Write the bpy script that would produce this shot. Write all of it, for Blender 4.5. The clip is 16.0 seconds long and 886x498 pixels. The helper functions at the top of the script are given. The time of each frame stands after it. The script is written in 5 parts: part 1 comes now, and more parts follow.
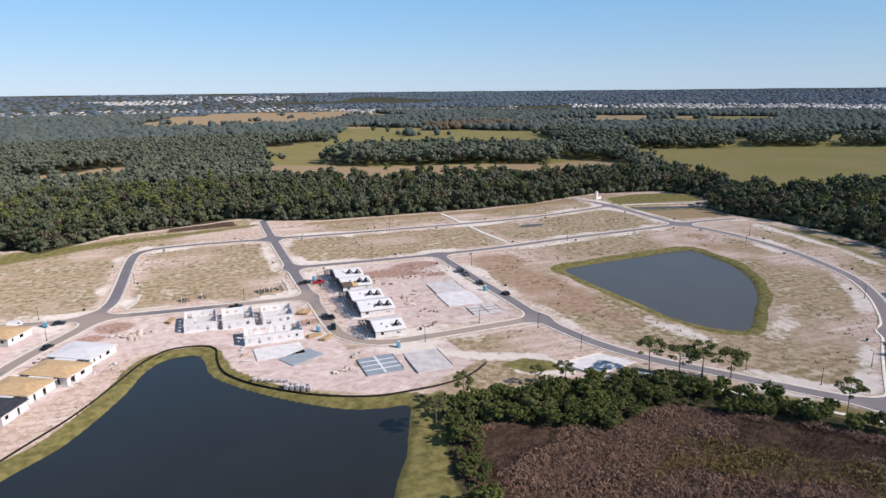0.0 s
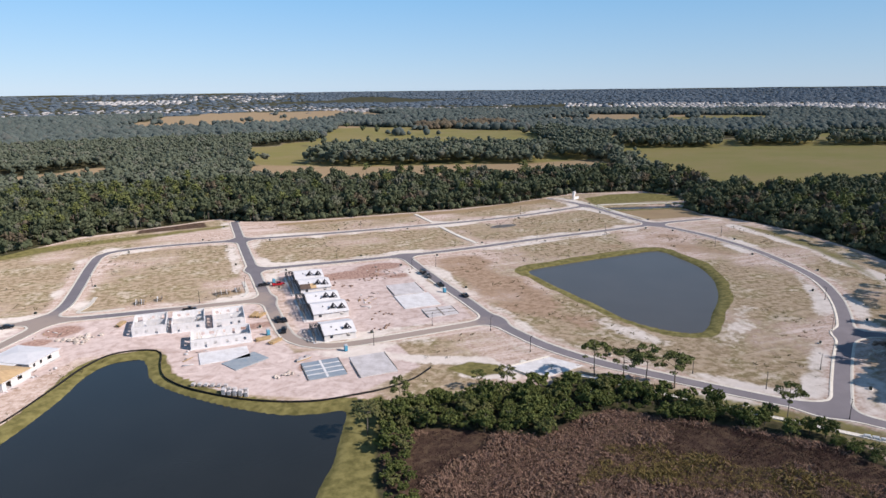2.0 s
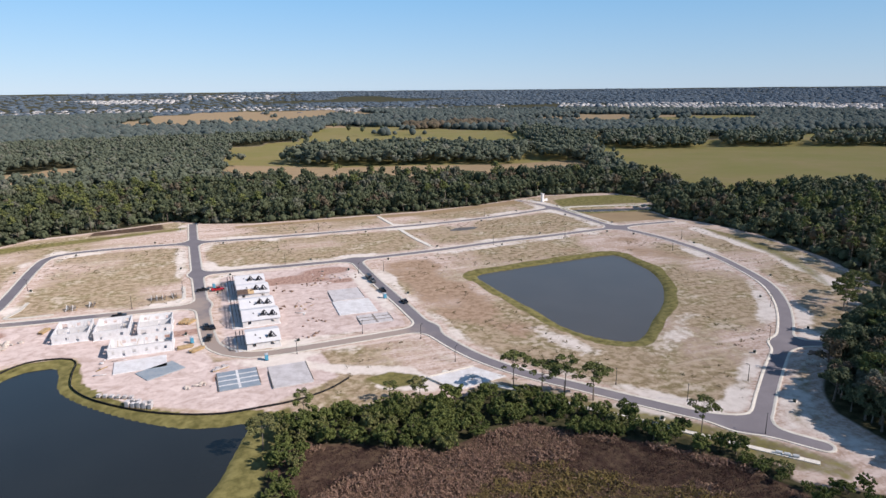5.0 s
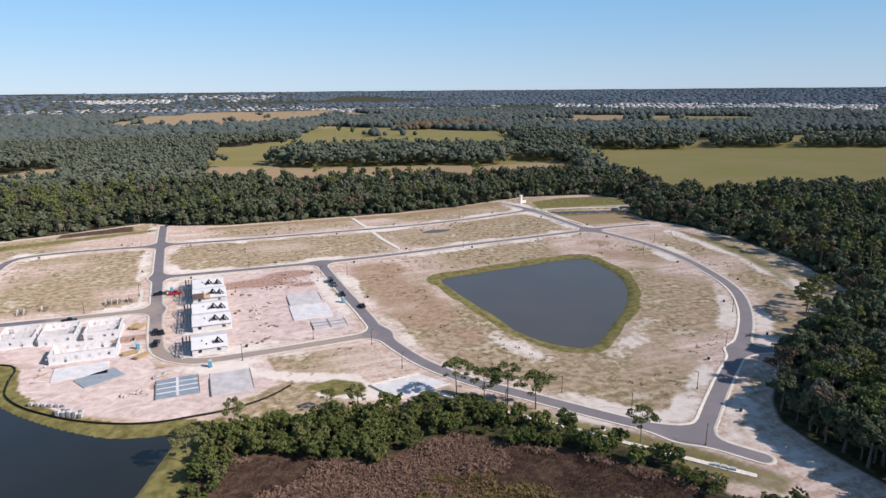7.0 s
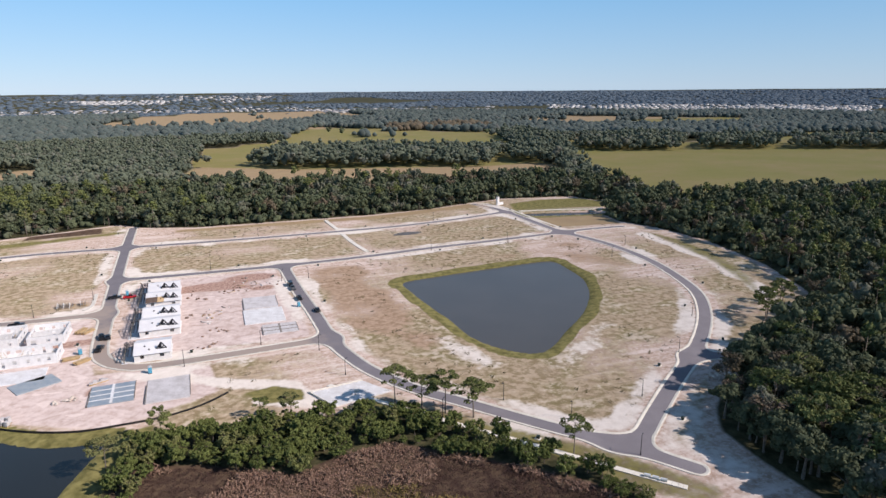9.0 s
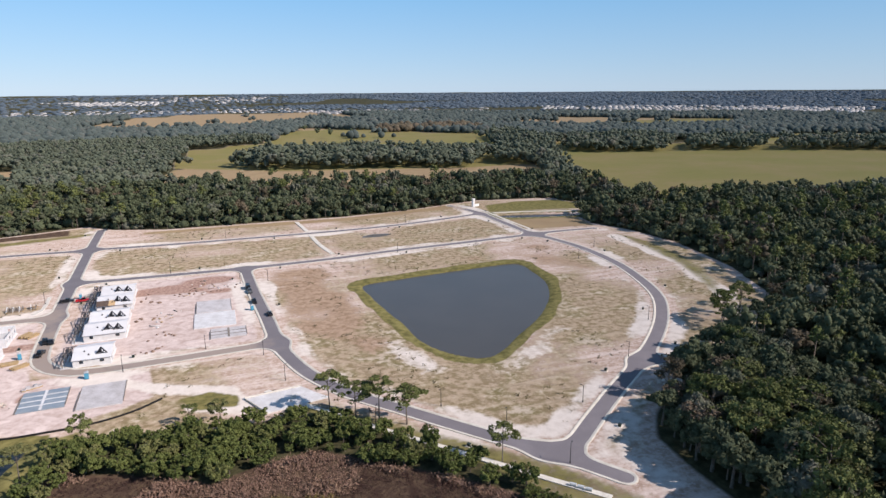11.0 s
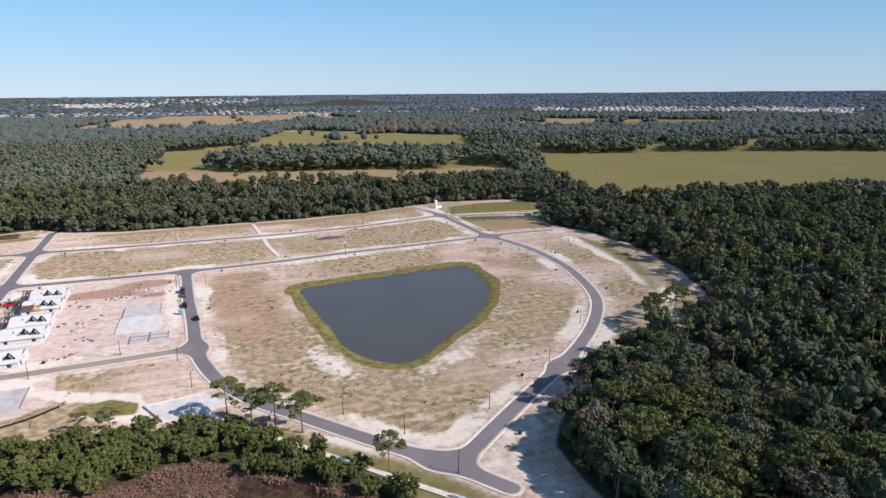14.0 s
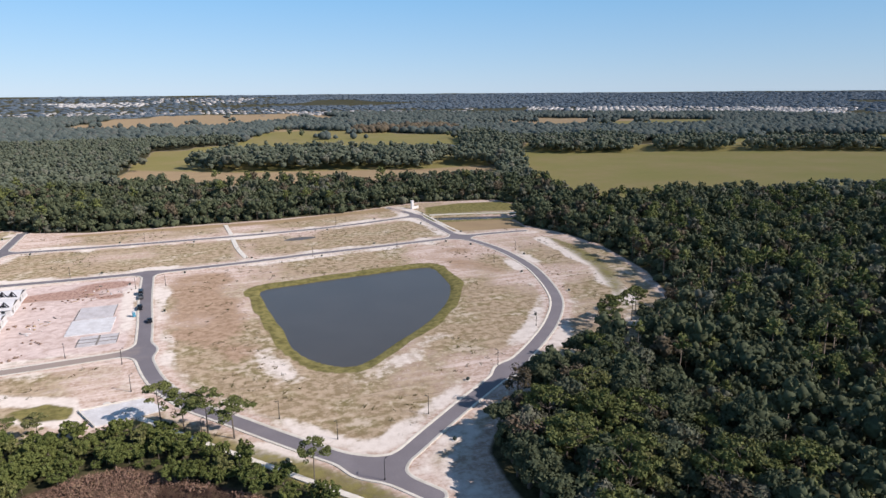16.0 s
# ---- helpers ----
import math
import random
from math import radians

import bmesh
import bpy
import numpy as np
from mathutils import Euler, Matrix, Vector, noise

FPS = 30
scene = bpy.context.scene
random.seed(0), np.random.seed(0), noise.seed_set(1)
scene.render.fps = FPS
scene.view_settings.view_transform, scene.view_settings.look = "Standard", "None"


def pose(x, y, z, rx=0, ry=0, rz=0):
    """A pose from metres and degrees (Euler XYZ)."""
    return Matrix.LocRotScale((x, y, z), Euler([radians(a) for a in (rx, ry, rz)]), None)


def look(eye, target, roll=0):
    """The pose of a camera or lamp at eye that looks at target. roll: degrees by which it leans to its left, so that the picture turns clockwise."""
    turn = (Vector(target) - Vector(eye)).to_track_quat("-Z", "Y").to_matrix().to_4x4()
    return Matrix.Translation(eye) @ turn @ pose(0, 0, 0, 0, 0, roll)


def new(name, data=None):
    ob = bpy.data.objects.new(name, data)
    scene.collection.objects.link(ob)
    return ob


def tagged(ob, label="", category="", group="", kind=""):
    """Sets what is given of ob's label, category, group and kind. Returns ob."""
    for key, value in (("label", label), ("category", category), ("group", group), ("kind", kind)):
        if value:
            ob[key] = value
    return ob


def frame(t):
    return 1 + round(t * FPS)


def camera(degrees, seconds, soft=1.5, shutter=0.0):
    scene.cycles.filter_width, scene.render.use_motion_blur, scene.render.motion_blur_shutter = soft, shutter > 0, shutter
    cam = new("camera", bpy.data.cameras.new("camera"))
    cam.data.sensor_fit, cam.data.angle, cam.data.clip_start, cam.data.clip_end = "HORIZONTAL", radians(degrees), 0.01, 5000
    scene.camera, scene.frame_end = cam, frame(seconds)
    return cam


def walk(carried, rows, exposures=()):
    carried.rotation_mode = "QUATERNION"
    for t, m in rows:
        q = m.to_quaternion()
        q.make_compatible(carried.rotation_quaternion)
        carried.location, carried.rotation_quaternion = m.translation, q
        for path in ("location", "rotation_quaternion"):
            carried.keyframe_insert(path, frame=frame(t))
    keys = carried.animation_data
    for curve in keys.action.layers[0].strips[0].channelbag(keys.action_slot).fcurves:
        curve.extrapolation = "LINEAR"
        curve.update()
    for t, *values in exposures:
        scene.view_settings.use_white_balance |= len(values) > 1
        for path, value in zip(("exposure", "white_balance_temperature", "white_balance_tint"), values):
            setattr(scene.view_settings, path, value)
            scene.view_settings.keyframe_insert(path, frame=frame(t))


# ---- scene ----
cam = camera(69.0, 16.0)
ROWS = [  # seconds, place in metres, yaw, pitch, roll
    (0.0, 0.00, 0.00, 90.00, -20.000, -14.025, 0.523),
    (1.0, 9.06, -1.92, 90.03, -20.064, -14.060, 0.585),
    (2.0, 18.01, -3.36, 90.17, -20.107, -14.093, 0.603),
    (3.0, 26.91, -4.46, 90.37, -20.138, -14.122, 0.590),
    (4.0, 35.80, -5.35, 90.58, -20.162, -14.141, 0.559),
    (5.0, 44.72, -6.16, 90.76, -20.187, -14.148, 0.518),
    (6.0, 53.69, -6.98, 90.89, -20.217, -14.141, 0.477),
    (7.0, 62.72, -7.88, 90.95, -20.254, -14.121, 0.440),
    (8.0, 71.82, -8.91, 90.92, -20.301, -14.089, 0.413),
    (9.0, 80.97, -10.12, 90.81, -20.359, -14.045, 0.398),
    (10.0, 90.16, -11.50, 90.63, -20.428, -13.994, 0.394),
    (11.0, 99.35, -13.06, 90.40, -20.507, -13.940, 0.402),
    (12.0, 108.50, -14.77, 90.13, -20.592, -13.888, 0.416),
    (13.0, 117.56, -16.58, 89.88, -20.680, -13.845, 0.433),
    (14.0, 126.46, -18.43, 89.68, -20.766, -13.819, 0.445),
    (15.0, 135.14, -20.22, 89.59, -20.844, -13.819, 0.444),
    (16.0, 143.49, -21.85, 89.66, -20.907, -13.855, 0.418),
]
ROLL_SIGN = -1.0
EXPOSURES = [(0.0, 0.27, 6400, 17), (16.0, 0.27, 6400, 17)]
walk(cam, [(t, pose(x, y, z, 0, 0, yaw) @ pose(0, 0, 0, 90 + pitch, 0, 0) @ pose(0, 0, 0, 0, 0, ROLL_SIGN * roll)) for t, x, y, z, yaw, pitch, roll in ROWS], EXPOSURES)

# ---- world and sun ----
SUN_FROM = Vector((0.77, -0.64, 0.0)).normalized()
SUN_ELEVATION = radians(36)
world = bpy.data.worlds.new("world")
scene.world = world
world.use_nodes = True
wn = world.node_tree
sky = wn.nodes.new("ShaderNodeTexSky")
sky.sky_type, sky.sun_disc = "NISHITA", False
sky.sun_elevation = SUN_ELEVATION
sky.sun_rotation = math.atan2(SUN_FROM.x, SUN_FROM.y)
sky.air_density, sky.dust_density, sky.ozone_density, sky.altitude = 1.0, 0.0, 4.0, 90
# clear winter sky: pale at the horizon, deeper blue above
up = wn.nodes.new("ShaderNodeSeparateXYZ")
wn.links.new(wn.nodes.new("ShaderNodeTexCoord").outputs["Generated"], up.inputs[0])
grade = wn.nodes.new("ShaderNodeValToRGB")
grade.color_ramp.elements[0].position, grade.color_ramp.elements[0].color = 0.0, (3.75, 5.6, 7.2, 1)
grade.color_ramp.elements[1].position, grade.color_ramp.elements[1].color = 0.15, (1.75, 4.45, 7.2, 1)
high = grade.color_ramp.elements.new(0.7)
high.color = (0.95, 1.6, 2.7, 1)
wn.links.new(up.outputs["Z"], grade.inputs[0])
blend = wn.nodes.new("ShaderNodeMix")
blend.data_type = "RGBA"
blend.inputs[0].default_value = 0.8
wn.links.new(sky.outputs[0], blend.inputs[6])
wn.links.new(grade.outputs[0], blend.inputs[7])
side = wn.nodes.new("ShaderNodeVectorMath")
side.operation = "DOT_PRODUCT"
side.inputs[1].default_value = SUN_FROM
wn.links.new(up.inputs[0].links[0].from_socket, side.inputs[0])
deep = wn.nodes.new("ShaderNodeMapRange")
deep.interpolation_type = "SMOOTHSTEP"
for slot, value in zip((1, 2, 3, 4), (-0.9, 0.5, 1.05, 0.86)):
    deep.inputs[slot].default_value = value
wn.links.new(side.outputs["Value"], deep.inputs[0])
shade = wn.nodes.new("ShaderNodeVectorMath")
shade.operation = "SCALE"
wn.links.new(blend.outputs[2], shade.inputs[0])
wn.links.new(deep.outputs[0], shade.inputs["Scale"])
wn.links.new(shade.outputs[0], wn.nodes["Background"].inputs[0])
wn.nodes["Background"].inputs[1].default_value = 0.10
sun = new("sun", bpy.data.lights.new("sun", "SUN"))
sun.data.energy, sun.data.angle, sun.data.color = 4.7, radians(0.5), (1.0, 0.92, 0.82)
to_sun = SUN_FROM * math.cos(SUN_ELEVATION) + Vector((0, 0, math.sin(SUN_ELEVATION)))
sun.matrix_world = look(to_sun * 400, (0, 0, 0))

# ---- small helpers ----
rng = np.random.default_rng(7)


def material(name, colour, rough=0.8, second=None, scale=1.0, bump=0.0, metal=0.0, fine=None, spec=0.3, stretch=(1, 1, 1)):
    """A surface of two colours broken up by noise at two scales, with a little relief."""
    m = bpy.data.materials.new(name)
    m.use_nodes = True
    t = m.node_tree
    p = t.nodes["Principled BSDF"]
    p.inputs["Roughness"].default_value, p.inputs["Metallic"].default_value = rough, metal
    p.inputs["Specular IOR Level"].default_value = spec
    geo = t.nodes.new("ShaderNodeTexCoord")
    mp = t.nodes.new("ShaderNodeMapping")
    mp.inputs["Scale"].default_value = stretch
    t.links.new(geo.outputs["Object"], mp.inputs[0])
    n1 = noise_node(t, mp.outputs[0], scale, 6)
    n2 = noise_node(t, mp.outputs[0], (fine or scale * 9), 4)
    add = math_node(t, "ADD", math_node(t, "MULTIPLY", n1, 0.65), math_node(t, "MULTIPLY", n2, 0.35))
    info = t.nodes.new("ShaderNodeObjectInfo")
    add = math_node(t, "ADD", add, math_node(t, "MULTIPLY", math_node(t, "SUBTRACT", info.outputs["Random"], 0.5), 0.15))
    fac = smooth_node(t, add, 0.34, 0.66)
    second = second or tuple(c * 0.78 for c in colour)
    t.links.new(mix_node(t, fac, (*second, 1), (*colour, 1)), p.inputs["Base Color"])
    if bump:
        b = t.nodes.new("ShaderNodeBump")
        b.inputs["Strength"].default_value, b.inputs["Distance"].default_value = 0.6, bump
        t.links.new(n2, b.inputs["Height"])
        t.links.new(b.outputs[0], p.inputs["Normal"])
    return m


def noise_node(t, vector, scale, detail=5, rough=0.55):
    n = t.nodes.new("ShaderNodeTexNoise")
    n.inputs["Scale"].default_value, n.inputs["Detail"].default_value, n.inputs["Roughness"].default_value = scale, detail, rough
    if vector is not None:
        t.links.new(vector, n.inputs["Vector"])
    return n.outputs["Fac"]


def math_node(t, how, a, b=None):
    n = t.nodes.new("ShaderNodeMath")
    n.operation = how
    for k, v in enumerate((a, b)):
        if v is None:
            continue
        if isinstance(v, (int, float)):
            n.inputs[k].default_value = v
        else:
            t.links.new(v, n.inputs[k])
    return n.outputs[0]


def smooth_node(t, value, low, high, to=(0, 1)):
    n = t.nodes.new("ShaderNodeMapRange")
    n.interpolation_type = "SMOOTHSTEP"
    t.links.new(value, n.inputs[0])
    for k, v in zip((1, 2, 3, 4), (low, high, *to)):
        n.inputs[k].default_value = v
    return n.outputs[0]


def mix_node(t, fac, a, b):
    n = t.nodes.new("ShaderNodeMix")
    n.data_type = "RGBA"
    for k, v in ((0, fac), (6, a), (7, b)):
        if isinstance(v, (tuple, float, int)):
            n.inputs[k].default_value = v
        else:
            t.links.new(v, n.inputs[k])
    return n.outputs[2]


def attr_node(t, name):
    n = t.nodes.new("ShaderNodeAttribute")
    n.attribute_name = name
    return n.outputs["Fac"]


def mesh_np(name, verts, polys, mats, slots=None, attrs=None, smooth=False):
    """A mesh from arrays: polys is a list of (n, k) index arrays; slots a material index for each array."""
    me = bpy.data.meshes.new(name)
    verts = np.asarray(verts, np.float32)
    me.vertices.add(len(verts))
    me.vertices.foreach_set("co", verts.ravel())
    polys = [np.asarray(p, np.int32) for p in polys]
    sizes = np.concatenate([np.full(len(p), p.shape[1], np.int32) for p in polys])
    loops = np.concatenate([p.ravel() for p in polys])
    me.loops.add(len(loops))
    me.loops.foreach_set("vertex_index", loops)
    me.polygons.add(len(sizes))
    me.polygons.foreach_set("loop_start", np.concatenate([[0], np.cumsum(sizes)[:-1]]).astype(np.int32))
    me.polygons.foreach_set("loop_total", sizes)
    if slots is not None:
        me.polygons.foreach_set("material_index", np.concatenate([np.full(len(p), s, np.int32) for p, s in zip(polys, slots)]))
    me.polygons.foreach_set("use_smooth", np.full(len(sizes), smooth))
    for m in mats:
        me.materials.append(m)
    for key, values in (attrs or {}).items():
        me.attributes.new(key, "FLOAT", "POINT").data.foreach_set("value", np.asarray(values, np.float32))
    me.update(calc_edges=True)
    me.validate()
    return me


def part(name, bm, mat, parent=None, label=""):
    """Links a bmesh as one mesh object, under a thing or a part."""
    bmesh.ops.recalc_face_normals(bm, faces=bm.faces)
    me = bpy.data.meshes.new(name)
    bm.to_mesh(me)
    bm.free()
    me.materials.append(mat)
    ob = new(name, me)
    ob.parent = parent
    return tagged(ob, label) if label else ob


def box(bm, x0, x1, y0, y1, z0, z1, m=None, bevel=0.0):
    vs = bmesh.ops.create_cube(bm, size=1, matrix=Matrix.LocRotScale(((x0 + x1) / 2, (y0 + y1) / 2, (z0 + z1) / 2), None, (x1 - x0, y1 - y0, z1 - z0)))["verts"]
    if bevel:
        es = {e for v in vs for e in v.link_edges}
        vs = bmesh.ops.bevel(bm, geom=list(es), offset=bevel, segments=1, affect="EDGES")["verts"]
    if m is not None:
        bmesh.ops.transform(bm, matrix=m, verts=list({v for v in vs}))
    return bm


def boxed(*sizes, bevel=0.0):
    bm = bmesh.new()
    for s in sizes:
        box(bm, *s, bevel=bevel)
    return bm


def beam(bm, a, b, w, h=None):
    """A straight bar from a to b."""
    a, b = Vector(a), Vector(b)
    d = b - a
    q = d.to_track_quat("X", "Z")
    m = Matrix.LocRotScale((a + b) / 2, q, (d.length, w, h or w))
    bmesh.ops.create_cube(bm, size=1, matrix=m)
    return bm


def tube(bm, points, radii, sides=7):
    """A tapered tube through points."""
    rings = []
    for k, (p, r) in enumerate(zip(points, radii)):
        p = Vector(p)
        d = Vector(points[min(k + 1, len(points) - 1)]) - Vector(points[max(k - 1, 0)])
        q = d.to_track_quat("Z", "X")
        rings.append([bm.verts.new(p + q @ Vector((r * math.cos(6.2832 * i / sides), r * math.sin(6.2832 * i / sides), 0))) for i in range(sides)])
    for a, b in zip(rings, rings[1:]):
        for i in range(sides):
            bm.faces.new((a[i], a[(i + 1) % sides], b[(i + 1) % sides], b[i]))
    bm.faces.new(rings[-1])
    bm.faces.new(rings[0][::-1])
    return bm


def disc(bm, centre, axis, r, depth, sides=14):
    q = Vector(axis).to_track_quat("Z", "X")
    bmesh.ops.create_cone(bm, cap_ends=True, segments=sides, radius1=r, radius2=r, depth=depth, matrix=Matrix.LocRotScale(centre, q, None))
    return bm


def thing(name, x, y, z=0.0, turn=0.0, label="", category="", group=""):
    ob = new(name)
    ob.empty_display_size = 0.5
    ob.matrix_world = pose(x, y, z, 0, 0, turn)
    return tagged(ob, label, category, group)


def smooth_line(points, closed=False, step=2.0):
    """Catmull-Rom through the points."""
    p = [np.array(a, float) for a in points]
    n = len(p)
    out = []
    for i in range(n if closed else n - 1):
        a, b, c, d = (p[(i - 1) % n], p[i], p[(i + 1) % n], p[(i + 2) % n]) if closed else (p[max(i - 1, 0)], p[i], p[i + 1], p[min(i + 2, n - 1)])
        k = max(2, int(np.hypot(*(c - b)) / step))
        for s in np.arange(k) / k:
            out.append(0.5 * (2 * b + (c - a) * s + (2 * a - 5 * b + 4 * c - d) * s * s + (3 * b - a - 3 * c + d) * s ** 3))
    if not closed:
        out.append(p[-1])
    return np.array(out)


def line_distance(P, line, closed=False):
    """Distance of points P (n, 2) from a polyline."""
    best = np.full(len(P), 1e9)
    a = line
    b = np.roll(line, -1, 0)
    if not closed:
        a, b = a[:-1], b[:-1]
    for p, q in zip(a, b):
        d = q - p
        s = np.clip(((P - p) @ d) / max(d @ d, 1e-9), 0, 1)
        best = np.minimum(best, np.hypot(*(P - p - s[:, None] * d).T))
    return best


def inside(P, poly):
    poly = np.asarray(poly, float)
    hit = np.zeros(len(P), bool)
    for (x0, y0), (x1, y1) in zip(poly, np.roll(poly, -1, 0)):
        if y0 == y1:
            continue
        c = (P[:, 1] < y0) != (P[:, 1] < y1)
        hit ^= c & (P[:, 0] < (x1 - x0) * (P[:, 1] - y0) / (y1 - y0) + x0)
    return hit


def signed(P, poly):
    """Distance from a closed outline, negative inside."""
    poly = np.asarray(poly, float)
    return line_distance(P, poly, True) * np.where(inside(P, poly), -1, 1)


def ramp(v, a, b):
    s = np.clip((v - a) / (b - a), 0, 1)
    return s * s * (3 - 2 * s)


GRADS = rng.random((64, 64))


def wobble(P, size, seed=0.0):
    """Smooth noise from 0 to 1 over the plan."""
    u = P / size + np.array([17.3 + seed * 5.1, 9.7 + seed * 3.3])
    i = np.floor(u).astype(int)
    f = u - i
    f = f * f * (3 - 2 * f)
    g = lambda a, b: GRADS[(i[:, 0] + a) % 64, (i[:, 1] + b) % 64]
    return (g(0, 0) * (1 - f[:, 0]) + g(1, 0) * f[:, 0]) * (1 - f[:, 1]) + (g(0, 1) * (1 - f[:, 0]) + g(1, 1) * f[:, 0]) * f[:, 1]


# ---- plan of the land ----
SITE = [(-260, 60), (-260, 425), (-110, 428), (-95, 412), (-60, 450), (-30, 458), (8, 472), (22, 478), (38, 460), (73, 448), (193, 446), (240, 452), (286, 466), (312, 474), (374, 462), (386, 413), (352, 388), (347, 360), (357, 332), (362, 293), (350, 236), (330, 190), (310, 162), (290, 158), (268, 150.5), (254, 147), (241, 142), (226, 133.5), (213.5, 124), (205, 113), (203, 98), (204, 60)]
POND = smooth_line([(167, 277), (185, 281), (205, 283.5), (232, 286), (249, 287), (254.5, 283), (253.5, 267), (251, 250.5), (242.5, 232), (233, 218.5), (222, 206), (207, 193), (197.5, 184), (190.5, 179), (185.5, 178), (179, 183), (172.8, 193), (170, 205), (169.5, 221.5), (167.5, 240), (166.5, 260)], True, 2.5)
LAKE = smooth_line([(-90, 90), (-72, 140), (-54, 165), (-42, 179), (-31, 203), (-26, 219.5), (-20, 228.5), (-13, 230), (-8.5, 228), (-6.5, 217), (-4.8, 209), (0.5, 200.5), (8, 191.5), (17, 182.5), (24, 176.5), (32, 171), (41, 168), (49.5, 167), (47, 158), (43, 147), (41, 141), (36, 132), (31, 120), (22, 96), (0, 60), (-60, 50)], True, 2.5)
DITCH = smooth_line([(303, 414), (320, 411.5), (342, 405.5), (360, 399), (356, 391), (335, 393.5), (312, 399), (303, 404)], True, 3)
ROADS = [
    [(33, 462), (34, 402), (36, 332), (38, 278), (40, 238), (43, 225), (50, 217), (60, 214), (90, 215), (120, 217)],
    [(36, 330), (110, 328), (160, 330), (200, 335), (240, 338), (294, 343)],
    [(116, 328), (117, 285), (119, 245), (120, 217), (122, 202), (127, 184), (136, 166.5), (146.5, 153), (156.5, 140), (166.5, 127.5), (177, 115), (187.5, 99.5)],
    [(176, 116), (184, 116.8), (196, 126), (212.5, 138.8), (233, 154), (253, 171), (271, 190), (286, 212), (296, 240), (302, 268), (303, 301), (299, 327), (294, 345), (293, 380), (292, 416), (288, 442), (282, 460)],
    [(34, 404), (73, 401), (142, 400), (196, 401), (240, 407), (291, 420)],
    [(33, 402), (7, 404), (-19, 404), (-34, 401), (-42, 393), (-44, 370), (-44, 325), (-45, 300), (-50, 288), (-60, 283), (-83, 286), (-140, 296)],
    [(-50, 283), (-31, 281), (9, 279), (37, 278)],
    [(-47, 281), (-56, 264), (-65, 248), (-74, 226), (-84, 190)],
    [(234, 155), (246, 150)],
    [(294, 343), (312, 345), (340, 344)],
]
ROAD_LINES = [smooth_line(r, False, 4) for r in ROADS]
PASTURES = [
    [(50, 668), (87, 635), (138, 612), (205, 588), (257, 575), (317, 566), (380, 562), (435, 555), (560, 900), (696, 1221), (488, 1459), (336, 1641), (206, 1167), (81, 1082)],
    [(440, 520), (443, 450), (452, 402), (502, 394), (550, 386), (607, 374), (664, 356), (760, 340), (1543, 792), (1173, 979), (810, 877), (728, 1062), (575, 822)],
    [(-198, 1765), (-100, 2381), (201, 2639), (575, 2540), (635, 1961), (386, 1938), (231, 1696), (33, 1601)],
    [(826, 1589), (1187, 1874), (1566, 1429), (1285, 1192), (936, 1324)],
    [(-160, 720), (-70, 715), (-80, 880), (-240, 800)],
]
CLUMPS = [
    [(133, 803), (185, 749), (392, 694), (492, 814), (434, 822), (323, 891), (182, 912)],
    [(442, 718), (483, 653), (593, 843), (671, 1090), (648, 1188), (606, 1090), (524, 875)],
    [(601, 809), (729, 750), (798, 823), (833, 934), (698, 958)],
    [(770, 750), (875, 711), (969, 801), (860, 854)],
    [(894, 702), (996, 655), (1088, 611), (1209, 686), (975, 774)],
    [(685, 1116), (934, 1026), (1101, 877), (1308, 1056), (1152, 1210), (878, 1355), (760, 1418), (665, 1237)],
    [(466, 1380), (728, 1383), (752, 1534), (514, 1547)],
]
LONE = [(86, 805), (146, 797), (594, 1127), (338, 1237), (323, 1296), (389, 1281), (451, 728), (316, 1414)]
MARSH = [(44, 96), (50, 114), (54, 138), (60, 148), (74, 143), (86, 136), (95, 130), (104, 134), (120, 137), (131, 128), (147, 115), (160, 102), (172, 60), (30, 50)]
BELT = [(48, 100), (49, 125), (52, 138), (56, 150), (58, 160), (64, 162), (86, 161), (98, 158), (110, 158), (128, 156), (131, 147), (143, 135.5), (153, 124), (159, 114), (164, 106), (170, 95), (165, 90), (160, 103), (154, 111), (145, 118), (134, 126), (126, 133), (120, 137), (104, 135), (95, 131), (86, 137), (74, 144), (64, 149), (61, 138), (57, 122), (55, 100)]
MAROON = [[(123, 115), (128, 131), (139, 121), (149, 111), (157, 101), (165, 92), (160, 84), (152, 88), (145, 97), (129, 109)], [(53, 138), (59, 146), (74, 143.5), (82, 141), (77, 131), (68, 129), (61, 123), (55, 112), (46, 112)]]
OCHRE = [(94, 110), (101, 118), (117, 116), (129, 110), (145, 98), (153, 88), (150, 76), (138, 90), (126, 97), (108, 104)]
SCRUB = [(160, 98), (170, 90), (184, 80), (188, 60), (165, 60)]
BUILD = [[(45, 222), (46, 322), (111, 322), (114, 250), (114, 222)], [(-70, 180), (-80, 275), (-40, 277), (33, 273), (36, 236), (42, 214), (78, 208), (80, 186), (50, 172), (5, 195), (-4, 235), (-30, 236)]]
DRY_LOTS = [[(-36, 292), (-36, 396), (26, 396), (28, 290)], [(44, 336), (42, 394), (150, 394), (160, 338)], [(-130, 300), (-52, 300), (-54, 408), (-130, 420)], [(170, 345), (170, 395), (280, 405), (285, 352)]]


def sdf_roads(P):
    """Smooth union of all the roads' centre lines, with rounded corners at the junctions."""
    total = None
    k = 8.0
    for line in ROAD_LINES:
        d = line_distance(P, line)
        if total is None:
            total = d
        else:
            h = np.maximum(k - np.abs(total - d), 0) / k
            total = np.minimum(total, d) - h * h * k * 0.25 * ramp(np.minimum(total, d), 1.0, 2.75)
    return total


